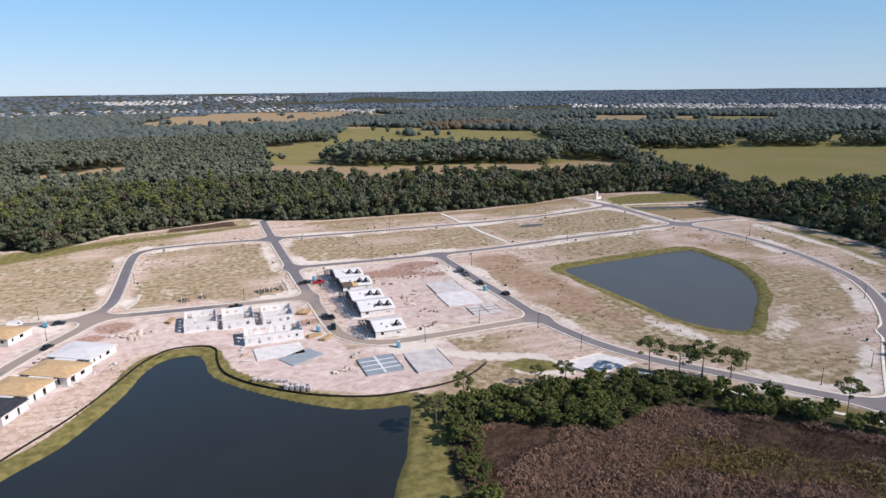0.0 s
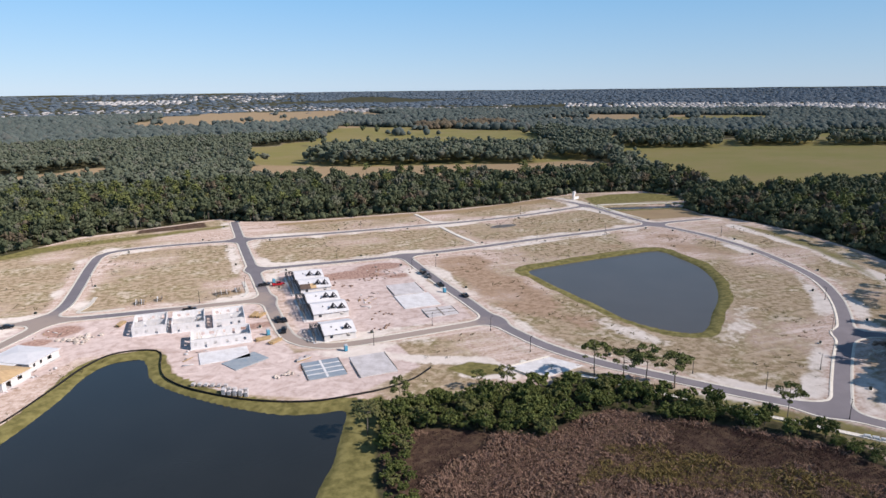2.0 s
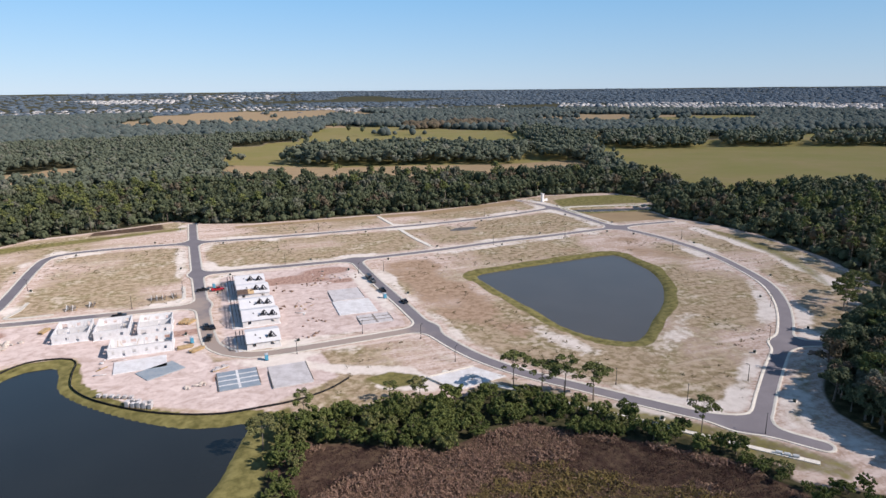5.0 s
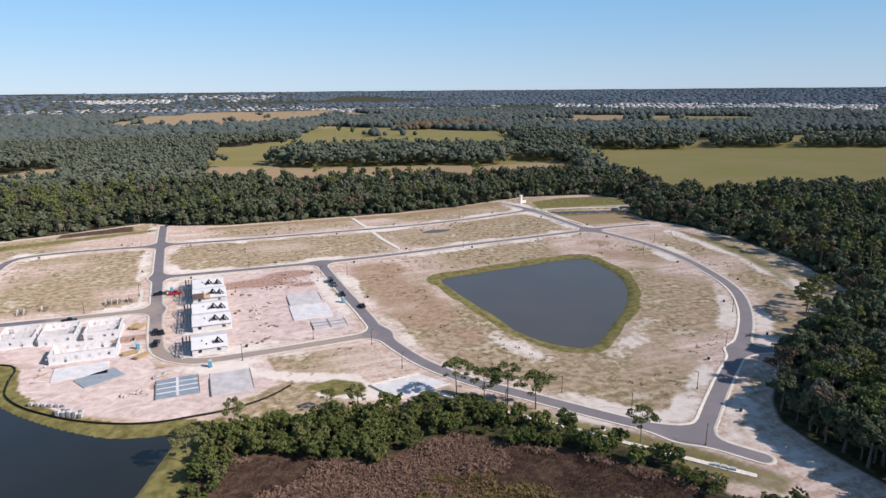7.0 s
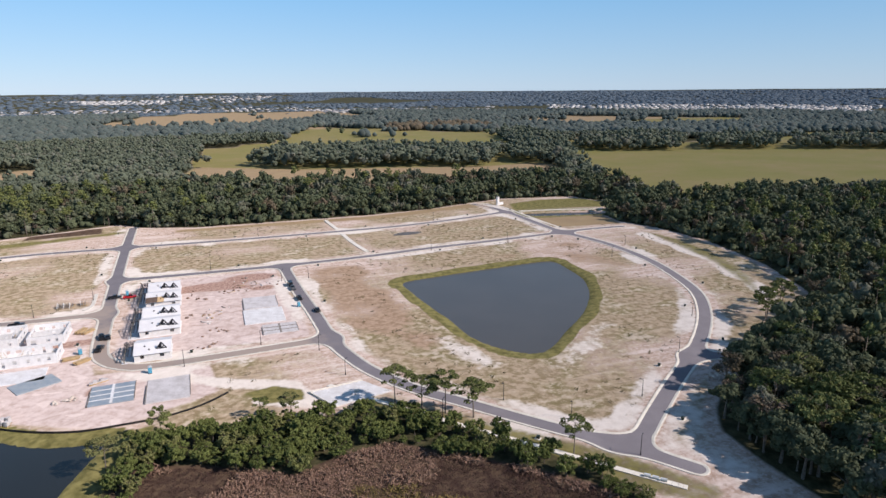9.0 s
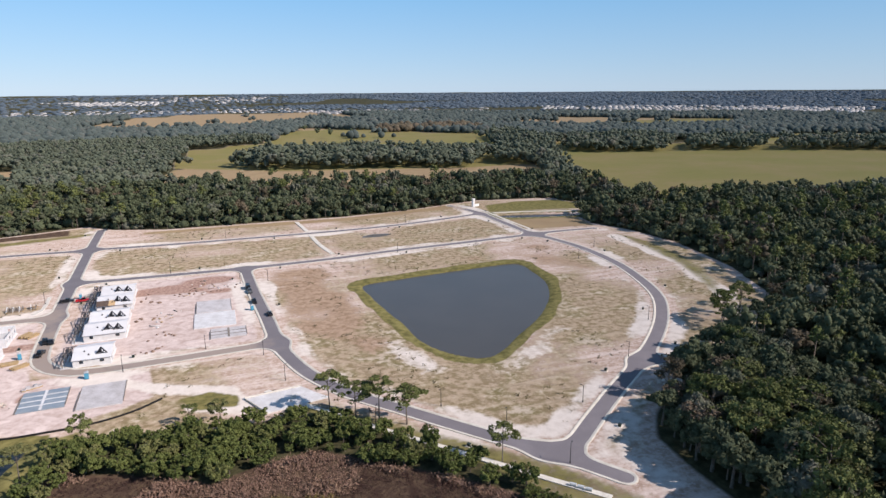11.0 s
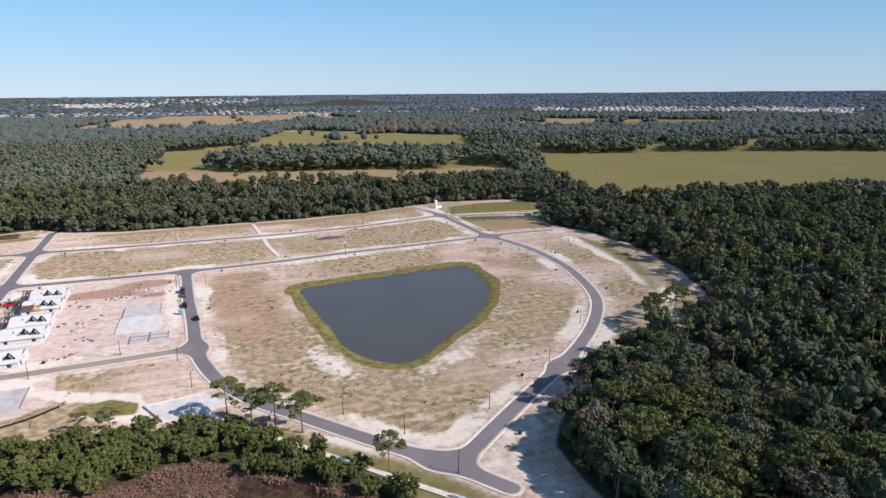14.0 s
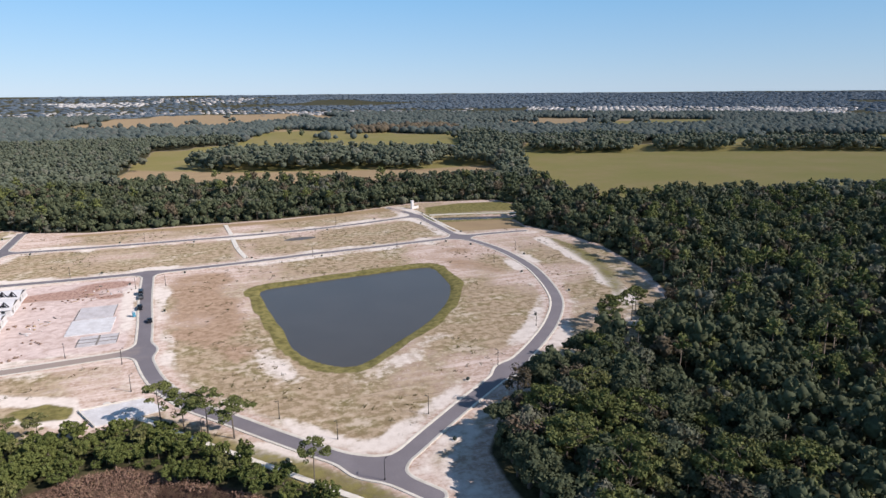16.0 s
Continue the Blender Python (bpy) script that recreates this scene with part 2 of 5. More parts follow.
def rise(P):
    """The far land climbs gently to the horizon."""
    d = np.hypot(P[:, 0] - 70, P[:, 1])
    return 64 * np.clip((d - 2000) / 2700, 0, 1) ** 1.5

# ---- materials ----
def ground_material():
    m = bpy.data.materials.new("ground")
    m.use_nodes = True
    t = m.node_tree
    p = t.nodes["Principled BSDF"]
    p.inputs["Roughness"].default_value, p.inputs["Specular IOR Level"].default_value, p.inputs["Diffuse Roughness"].default_value = 0.95, 0.1, 0.5
    co = t.nodes.new("ShaderNodeTexCoord").outputs["Object"]
    big, mid, fine, grit = (noise_node(t, co, s, 6, 0.6) for s in (0.012, 0.06, 0.35, 1.6))
    mp = t.nodes.new("ShaderNodeMapping")
    mp.inputs["Scale"].default_value, mp.inputs["Rotation"].default_value = (0.03, 0.3, 1), (0, 0, radians(8))
    t.links.new(co, mp.inputs[0])
    streak = noise_node(t, mp.outputs[0], 1.0, 5, 0.65)

    def edge(name, spread=0.75, soft=0.18):
        v = math_node(t, "ADD", attr_node(t, name), math_node(t, "MULTIPLY", math_node(t, "SUBTRACT", math_node(t, "ADD", math_node(t, "MULTIPLY", mid, 0.45), math_node(t, "MULTIPLY", fine, 0.55)), 0.5), spread * 2))
        return smooth_node(t, v, 0.5 - soft, 0.5 + soft)

    sand = mix_node(t, smooth_node(t, fine, 0.35, 0.7), (0.36, 0.258, 0.20, 1), (0.55, 0.435, 0.375, 1))
    sand = mix_node(t, smooth_node(t, streak, 0.45, 0.7), sand, (0.60, 0.50, 0.45, 1))
    dry = mix_node(t, smooth_node(t, fine, 0.36, 0.62), (0.225, 0.17, 0.10, 1), (0.40, 0.315, 0.225, 1))
    dry = mix_node(t, math_node(t, "MULTIPLY", smooth_node(t, mid, 0.46, 0.62), 0.8), dry, mix_node(t, smooth_node(t, fine, 0.4, 0.6), (0.175, 0.15, 0.07, 1), (0.29, 0.245, 0.135, 1)))
    dry = mix_node(t, math_node(t, "MULTIPLY", smooth_node(t, streak, 0.52, 0.72), 0.6), dry, (0.46, 0.37, 0.28, 1))
    speck = noise_node(t, co, 0.8, 5, 0.7)
    sand = mix_node(t, math_node(t, "MULTIPLY", smooth_node(t, speck, 0.50, 0.62), 0.55), sand, (0.66, 0.575, 0.53, 1))
    sand = mix_node(t, math_node(t, "MULTIPLY", smooth_node(t, speck, 0.44, 0.34), 0.6), sand, (0.27, 0.205, 0.145, 1))
    dry = mix_node(t, math_node(t, "MULTIPLY", smooth_node(t, speck, 0.56, 0.66), 0.4), dry, (0.56, 0.46, 0.37, 1))
    bare = math_node(t, "ADD", math_node(t, "MULTIPLY", mid, 0.6), math_node(t, "MULTIPLY", fine, 0.4))
    dry = mix_node(t, math_node(t, "MULTIPLY", smooth_node(t, bare, 0.53, 0.62), 0.6), dry, (0.58, 0.49, 0.42, 1))
    dry = mix_node(t, math_node(t, "MULTIPLY", smooth_node(t, bare, 0.47, 0.38), 0.5), dry, (0.20, 0.16, 0.085, 1))
    col = mix_node(t, edge("dry"), sand, dry)
    rust = mix_node(t, smooth_node(t, fine, 0.3, 0.7), (0.25, 0.17, 0.11, 1), (0.40, 0.29, 0.21, 1))
    col = mix_node(t, edge("rust"), col, rust)
    works = mix_node(t, smooth_node(t, fine, 0.30, 0.62), (0.44, 0.345, 0.312, 1), (0.56, 0.466, 0.438, 1))
    works = mix_node(t, smooth_node(t, mid, 0.54, 0.78), works, (0.42, 0.325, 0.29, 1))
    warp = t.nodes.new("ShaderNodeTexNoise")
    t.links.new(co, warp.inputs["Vector"])
    warp.inputs["Scale"].default_value, warp.inputs["Detail"].default_value, warp.inputs["Distortion"].default_value = 0.09, 7, 2.2
    works = mix_node(t, math_node(t, "MULTIPLY", smooth_node(t, warp.outputs["Fac"], 0.54, 0.64), 0.5), works, (0.35, 0.265, 0.23, 1))
    works = mix_node(t, math_node(t, "MULTIPLY", smooth_node(t, warp.outputs["Fac"], 0.40, 0.34), 0.6), works, (0.66, 0.565, 0.53, 1))
    col = mix_node(t, edge("works", 0.5), col, works)
    col = mix_node(t, edge("soil", 1.0, 0.3), col, mix_node(t, smooth_node(t, speck, 0.35, 0.65), (0.24, 0.145, 0.115, 1), (0.42, 0.29, 0.24, 1)))
    col = mix_node(t, edge("white", 0.6), col, mix_node(t, fine, (0.50, 0.44, 0.39, 1), (0.74, 0.68, 0.63, 1)))
    green = mix_node(t, smooth_node(t, fine, 0.3, 0.7), (0.10, 0.092, 0.032, 1), (0.22, 0.195, 0.075, 1))
    col = mix_node(t, edge("green", 0.35), col, green)
    meadow = mix_node(t, smooth_node(t, big, 0.35, 0.65), (0.225, 0.18, 0.085, 1), (0.175, 0.165, 0.055, 1))
    meadow = mix_node(t, smooth_node(t, mid, 0.3, 0.75), meadow, (0.195, 0.175, 0.062, 1))
    col = mix_node(t, edge("meadow", 0.2), col, meadow)
    col = mix_node(t, edge("tan", 0.3), col, mix_node(t, mid, (0.23, 0.16, 0.10, 1), (0.34, 0.26, 0.15, 1)))
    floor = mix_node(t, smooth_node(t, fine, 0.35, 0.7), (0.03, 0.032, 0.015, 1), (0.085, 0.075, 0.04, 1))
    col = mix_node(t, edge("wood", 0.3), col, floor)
    marsh = mix_node(t, smooth_node(t, fine, 0.3, 0.7), (0.05, 0.03, 0.024, 1), (0.11, 0.075, 0.05, 1))
    col = mix_node(t, edge("marsh", 0.3), col, marsh)
    col = mix_node(t, math_node(t, "MULTIPLY", smooth_node(t, grit, 0.5, 0.75), 0.13), col, (0.12, 0.09, 0.06, 1))
    t.links.new(col, p.inputs["Base Color"])
    b = t.nodes.new("ShaderNodeBump")
    b.inputs["Strength"].default_value, b.inputs["Distance"].default_value = 0.5, 0.25
    t.links.new(math_node(t, "ADD", fine, math_node(t, "MULTIPLY", grit, 0.4)), b.inputs["Height"])
    t.links.new(b.outputs[0], p.inputs["Normal"])
    return m


def foliage_material(name, dark, light, odd):
    """Leaves: a colour for each tree from its tint, broken up leaf by leaf."""
    m = bpy.data.materials.new(name)
    m.use_nodes = True
    t = m.node_tree
    p = t.nodes["Principled BSDF"]
    p.inputs["Roughness"].default_value, p.inputs["Specular IOR Level"].default_value, p.inputs["Diffuse Roughness"].default_value = 0.75, 0.08, 0.5
    co = t.nodes.new("ShaderNodeTexCoord").outputs["Object"]
    geo = t.nodes.new("ShaderNodeNewGeometry").outputs["Random Per Island"]
    info = t.nodes.new("ShaderNodeObjectInfo").outputs["Random"]
    tint = math_node(t, "FRACT", math_node(t, "ADD", attr_node(t, "tint"), info))
    col = mix_node(t, tint, (*dark, 1), (*light, 1))
    col = mix_node(t, smooth_node(t, tint, 0.80, 0.97), col, (*odd, 1))
    col = mix_node(t, math_node(t, "MULTIPLY", geo, 0.40), col, (*[c * 1.6 for c in light], 1))
    col = mix_node(t, math_node(t, "MULTIPLY", smooth_node(t, noise_node(t, co, 0.7, 4), 0.35, 0.7), 0.5), col, (*[c * 0.55 for c in dark], 1))
    t.links.new(col, p.inputs["Base Color"])
    return m


def water_material(name, deep, rough):
    m = bpy.data.materials.new(name)
    m.use_nodes = True
    t = m.node_tree
    p = t.nodes["Principled BSDF"]
    p.inputs["Roughness"].default_value, p.inputs["IOR"].default_value = rough, 1.33
    co = t.nodes.new("ShaderNodeTexCoord").outputs["Object"]
    n = noise_node(t, co, 0.05, 4)
    t.links.new(mix_node(t, n, (*deep, 1), (*[c * 1.5 for c in deep], 1)), p.inputs["Base Color"])
    b = t.nodes.new("ShaderNodeBump")
    b.inputs["Strength"].default_value, b.inputs["Distance"].default_value = 0.25, 0.05
    t.links.new(noise_node(t, co, 1.4, 3), b.inputs["Height"])
    t.links.new(b.outputs[0], p.inputs["Normal"])
    return m


def asphalt_material():
    m = material("asphalt", (0.222, 0.202, 0.214), 0.9, (0.176, 0.160, 0.172), 0.12, 0.01, fine=2.5)
    t = m.node_tree
    p = t.nodes["Principled BSDF"]
    old = p.inputs["Base Color"].links[0].from_socket
    co = t.nodes.new("ShaderNodeTexCoord").outputs["Object"]
    n = math_node(t, "MULTIPLY", math_node(t, "SUBTRACT", noise_node(t, co, 0.25, 5), 0.5), 0.9)
    dust = smooth_node(t, math_node(t, "ADD", attr_node(t, "dust"), n), 0.15, 0.85)
    t.links.new(mix_node(t, dust, old, (0.34, 0.275, 0.235, 1)), p.inputs["Base Color"])
    return m


GROUND = ground_material()
ASPHALT = asphalt_material()
CONCRETE = material("concrete", (0.70, 0.66, 0.59), 0.85, (0.58, 0.53, 0.46), 0.5, 0.01)
KERB = material("kerb concrete", (0.64, 0.60, 0.53), 0.85, (0.50, 0.46, 0.39), 0.3, 0.01)
SLAB = material("slab concrete", (0.60, 0.57, 0.57), 0.8, (0.42, 0.39, 0.38), 0.25)
FRESH = material("fresh slab", (0.76, 0.75, 0.75), 0.7, (0.58, 0.56, 0.55), 0.3)
MEMBRANE = material("blue-grey vapour membrane", (0.22, 0.27, 0.32), 0.45, (0.33, 0.36, 0.38), 0.35)
BLOCK = material("grey-white concrete block", (0.74, 0.73, 0.73), 0.9, (0.62, 0.61, 0.61), 0.8, 0.01)
WHITEROOF = material("white roof underlay", (0.72, 0.71, 0.71), 0.6, (0.63, 0.62, 0.63), 0.4)
INNER = material("pale inner block", (0.62, 0.61, 0.61), 0.9, (0.50, 0.49, 0.49), 0.8)
PLASTER = material("white wall", (0.74, 0.73, 0.72), 0.8, (0.62, 0.60, 0.58), 0.6)
PLY = material("roof sheathing board", (0.60, 0.42, 0.23), 0.8, (0.45, 0.30, 0.16), 0.5, stretch=(1, 3, 1))
TIMBER = material("raw timber", (0.50, 0.36, 0.20), 0.8, (0.36, 0.25, 0.13), 1.2)
FELT = material("brown roofing felt", (0.16, 0.11, 0.085), 0.85, (0.10, 0.07, 0.055), 0.6)
# Shade of the villas' open bays and dormers, put into a near-black colour.
SHADEDARK = material("dark shade tone", (0.06, 0.062, 0.072), 0.7, (0.03, 0.03, 0.036), 0.5)
GREYTIMBER = material("weathered timber", (0.30, 0.27, 0.24), 0.85, (0.18, 0.15, 0.13), 1.2)
SHINGLE = material("dark roof shingle", (0.05, 0.055, 0.065), 0.8, (0.025, 0.027, 0.033), 0.9)
# Near-black for roof vents and for the shade painted on dormers.
DARK = material("dark vent and shade tone", (0.02, 0.02, 0.024), 0.6)
BARK = material("bark", (0.20, 0.17, 0.14), 0.9, (0.10, 0.08, 0.065), 1.5, 0.03)
SILT = material("black silt fence cloth", (0.018, 0.017, 0.017), 0.8)
BLUE = material("light blue plastic", (0.10, 0.36, 0.52), 0.4)
GREYPLASTIC = material("pale grey plastic", (0.55, 0.58, 0.60), 0.5)
STEEL = material("dark painted steel", (0.035, 0.036, 0.04), 0.45, metal=0.3)
TYRE = material("tyre rubber", (0.02, 0.02, 0.02), 0.9)
ALLOY = material("wheel alloy", (0.5, 0.5, 0.52), 0.35, metal=0.9)
GLASS = material("dark car glass", (0.012, 0.014, 0.018), 0.08, spec=0.6)
LEAF = foliage_material("broad leaves", (0.056, 0.070, 0.042), (0.104, 0.120, 0.066), (0.160, 0.156, 0.125))
# Aerial haze is mixed into the next three leaf colours, stronger with distance.
FARHAZE = foliage_material("far leaves with haze", (0.066, 0.084, 0.080), (0.096, 0.116, 0.104), (0.12, 0.124, 0.112))
MIDHAZE = foliage_material("farther leaves with thin haze", (0.074, 0.090, 0.066), (0.120, 0.136, 0.094), (0.15, 0.148, 0.122))
HORIZONHAZE = foliage_material("horizon leaves with blue haze", (0.084, 0.112, 0.142), (0.102, 0.130, 0.158), (0.125, 0.145, 0.162))
PINE = foliage_material("pine needles", (0.095, 0.112, 0.038), (0.155, 0.170, 0.062), (0.16, 0.155, 0.07))
BUSH = foliage_material("shrub leaves", (0.068, 0.088, 0.028), (0.140, 0.160, 0.050), (0.17, 0.165, 0.07))
BRUSH = foliage_material("rusty marsh brush", (0.185, 0.110, 0.084), (0.275, 0.180, 0.132), (0.26, 0.18, 0.115))
REED = foliage_material("ochre marsh reed", (0.150, 0.112, 0.042), (0.215, 0.165, 0.062), (0.20, 0.14, 0.08))
DARKBRUSH = foliage_material("dark maroon brush", (0.042, 0.023, 0.021), (0.070, 0.040, 0.034), (0.10, 0.065, 0.048))
WEED = foliage_material("dry weeds", (0.075, 0.066, 0.030), (0.13, 0.11, 0.05), (0.17, 0.13, 0.08))
CYPRESS = foliage_material("rusty cypress leaves", (0.085, 0.072, 0.048), (0.13, 0.105, 0.072), (0.15, 0.11, 0.08))

# ---- ground ----
def graded(lo, hi, step, far_lo, far_hi):
    core = np.arange(lo, hi + step, step)
    out, s, v = [], step, hi
    while v < far_hi:
        s *= 1.11
        v += min(s, 160)
        out.append(min(v, far_hi))
    low, s, v = [], step, lo
    while v > far_lo:
        s *= 1.13
        v -= min(s, 220)
        low.append(max(v, far_lo))
    return np.concatenate([low[::-1], core, out])


gx, gy = graded(-95, 372, 1.9, -2600, 4700), graded(92, 474, 1.9, -700, 4800)
GX, GY = np.meshgrid(gx, gy)
P = np.stack([GX.ravel(), GY.ravel()], 1)
near = (P[:, 0] > -300) & (P[:, 0] < 480) & (P[:, 1] > 0) & (P[:, 1] < 620)
N = P[near]


def spread(values, fill):
    out = np.full(len(P), float(fill))
    out[near] = values
    return out


d_lake, d_pond, d_ditch = (spread(signed(N, w), 99.0) for w in (LAKE, POND, DITCH))
d_road = spread(sdf_roads(N), 99.0)
d_site = spread(signed(N, SITE), 60.0)
shore = np.minimum(np.minimum(d_lake, d_pond), d_ditch)
w30, w12, w5 = wobble(P, 30), wobble(P, 12, 1), wobble(P, 5, 2)
height = rise(P) + (w12 - 1.0) * 0.2 * ramp(d_road, 4.5, 12) + (w5 - 1.0) * 0.08 * ramp(d_road, 4.5, 9)
height += (wobble(P, 240, 3) - 0.5) * 5 * ramp(P[:, 1], 700, 1400)
height = np.where(shore < 12, height * ramp(shore, 1, 8) - 0.4 * (1 - ramp(shore, 0.5, 7)) - 1.8 * (1 - ramp(shore, -2.0, 1.2)), height)
height = np.where(d_road < 5.0, np.minimum(height, 0.0), height)

attr = {}
site = ramp(-d_site, -3, 5)
build = np.maximum.reduce([spread(ramp(-signed(N, b), -3, 4), 0) for b in BUILD])
lots = np.maximum.reduce([spread(ramp(-signed(N, b), -4, 6), 0) for b in DRY_LOTS])
attr["dry"] = np.clip(0.56 + lots * 0.2 - 0.5 * ramp(-d_road, -8, -3.5) + (w30 - 0.5) * 0.9, 0, 1) * site
attr["rust"] = np.clip(spread(np.maximum(ramp(-signed(N, [(122, 225), (125, 318), (160, 320), (160, 200), (150, 190)]), -6, 14), 0.7 * ramp(-signed(N, [(180, 296), (290, 330), (290, 240), (262, 270), (252, 296)]), -6, 12)), 0) * 0.75 + (w12 - 0.5) * 0.6, 0, 1) * site
attr["works"] = build
soil_spots = [((98, 312), 14, 7), ((80, 304), 18, 6), ((104, 292), 11, 4), ((88, 297), 14, 3), ((-40, 268), 8, 7), ((30, 246), 9, 4), ((-47, 258), 6, 4), ((45, 200), 5, 4), ((70, 300), 8, 4)]
soil = np.zeros(len(P))
for (sx, sy), rx, ry in soil_spots:
    soil = np.maximum(soil, ramp(-np.hypot((P[:, 0] - sx) / rx, (P[:, 1] - sy) / ry), -1.3, -0.5))
attr["soil"] = soil
attr["white"] = np.clip(np.maximum.reduce([
    0.42 * ramp(-np.abs(d_pond - 12), -8, -1) * ramp(-P[:, 1], -215, -180), spread(0.8 * ramp(-line_distance(N, np.array([(60, 206), (84, 190), (100, 182), (104, 170), (92, 176)])), -7, -1), 0),
    0.62 * ramp(-np.abs(d_road - 6.5), -6.5, -1) * (0.1 + 1.1 * w30), spread(0.5 * ramp(-signed(N, [(190, 112), (226, 142), (240, 140), (212, 118), (206, 90), (190, 88)]), -2, 4), 0),
    spread(0.7 * ramp(-line_distance(N, np.array([(300, 175), (322, 215), (335, 260), (340, 320)])), -9, -2), 0)]) + (w12 - 0.5) * 0.7, 0, 1) * site
grass = np.maximum(ramp(-d_lake - 1.5 * (w12 - 0.5), -7.2, -5.6), ramp(-d_pond - 2.5 * (w12 - 0.5), -7.0, -5.0)) + 0.8 * ramp(-d_ditch, -16, -6) * (d_ditch > 1.5)
grass = np.maximum(grass, spread(np.maximum.reduce([
    0.9 * ramp(-signed(N, [(86, 182), (92, 172), (104, 171), (104, 178), (96, 184)]), -2, 2), 0.95 * ramp(-signed(N, [(40, 140), (42, 158), (52, 168), (62, 172), (62, 150), (50, 120), (30, 110)]), -3, 3),
    0.6 * ramp(-signed(N, [(110, 163), (124, 166), (150, 140), (176, 112), (190, 90), (180, 84), (150, 118), (126, 150)]), -2, 3),
    0.6 * ramp(-signed(N, [(305, 190), (330, 222), (345, 262), (352, 300), (345, 330), (330, 250)]), -6, 5), 0.75 * ramp(-signed(N, [(300, 426), (340, 418), (372, 410), (386, 428), (376, 454), (340, 460), (308, 452)]), -4, 4), 0.7 * ramp(-signed(N, [(-130, 380), (-110, 425), (30, 455), (30, 446), (-60, 420)]), -8, 6)]), 0))
attr["green"] = np.clip(grass, 0, 1)
meadow = np.zeros(len(P))
for poly in PASTURES:
    meadow = np.maximum(meadow, ramp(-signed(P, poly) - 30 * (wobble(P, 90, 8) - 0.4) * (P[:, 1] > 600), -8, 8))
attr["meadow"] = meadow
attr["tan"] = np.maximum.reduce([meadow * ramp(-signed(P, [(57, 640), (374, 505), (500, 700), (392, 694), (185, 749), (60, 830)]), -30, 30), meadow * (P[:, 1] > 1500), meadow * (P[:, 0] < 0),
                                 spread(ramp(-signed(N, [(296, 360), (300, 392), (350, 384), (346, 352)]), -5, 5), 0), 0.9 * spread(ramp(-signed(N, [(60, 446), (200, 444), (284, 464), (284, 450), (200, 432), (60, 438)]), -4, 4), 0)])
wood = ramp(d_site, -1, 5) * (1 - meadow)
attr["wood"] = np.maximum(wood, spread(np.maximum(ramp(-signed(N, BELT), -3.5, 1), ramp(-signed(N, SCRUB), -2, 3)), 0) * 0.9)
attr["marsh"] = spread(np.maximum(ramp(-signed(N, MARSH), -4, 0), 0.9 * ramp(-signed(N, [(-30, 447), (16, 452), (14, 472), (-28, 460)]), -3, 4)), 0)
nx, ny = len(gx), len(gy)
idx = np.arange(nx * ny).reshape(ny, nx)
quads = np.stack([idx[:-1, :-1], idx[:-1, 1:], idx[1:, 1:], idx[1:, :-1]], -1).reshape(-1, 4)
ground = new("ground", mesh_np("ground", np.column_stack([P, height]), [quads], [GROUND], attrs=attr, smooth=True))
tagged(ground, "sandy cleared land with dry grass, fields and woods beyond", "ground", kind="structure")


def water(name, line, z, mat, label):
    c = line.mean(0)
    out = line + 2.0 * (line - c) / np.maximum(np.hypot(*(line - c).T), 1)[:, None]
    bm = bmesh.new()
    bm.faces.new([bm.verts.new((x, y, z)) for x, y in out])
    bmesh.ops.triangulate(bm, faces=bm.faces)
    return tagged(part(name, bm, mat), label, "water", kind="structure")


water("lake", LAKE, -1.0, water_material("lake water", (0.016, 0.017, 0.016), 0.14), "dark still retention lake with grassy banks")
water("pond", POND, -1.0, water_material("pond water", (0.060, 0.054, 0.048), 0.3), "grey still retention pond with grassy banks")
water("ditch_water", DITCH, -1.4, water_material("ditch water", (0.03, 0.022, 0.016), 0.25), "dark brown water in a narrow ditch")
water("field_pond", smooth_line([(470, 905), (502, 985), (548, 945), (500, 890)], True, 8), 2.2, water_material("field water", (0.06, 0.09, 0.13), 0.35), "small bluish pond among far pastures")

water("puddle", smooth_line([(192, 376), (197, 380), (207, 380), (208, 377), (200, 375)], True, 3), -0.04, water_material("puddle water", (0.10, 0.085, 0.07), 0.4), "shallow rain puddle on an empty lot")

# ---- roads, kerbs, pavements ----
HALF = 2.75


def road_field(step=1.0):
    xs, ys = np.arange(-150, 348, step), np.arange(84, 470, step)
    X, Y = np.meshgrid(xs, ys)
    Q = np.stack([X.ravel(), Y.ravel()], 1)
    close = np.full(len(Q), 1e9)
    for line in ROAD_LINES:
        for p in line[::4]:
            close = np.minimum(close, np.hypot(*(Q - p).T))
    d = np.full(len(Q), 30.0)
    use = close < 26
    d[use] = sdf_roads(Q[use])
    return xs, ys, d.reshape(X.shape) - HALF


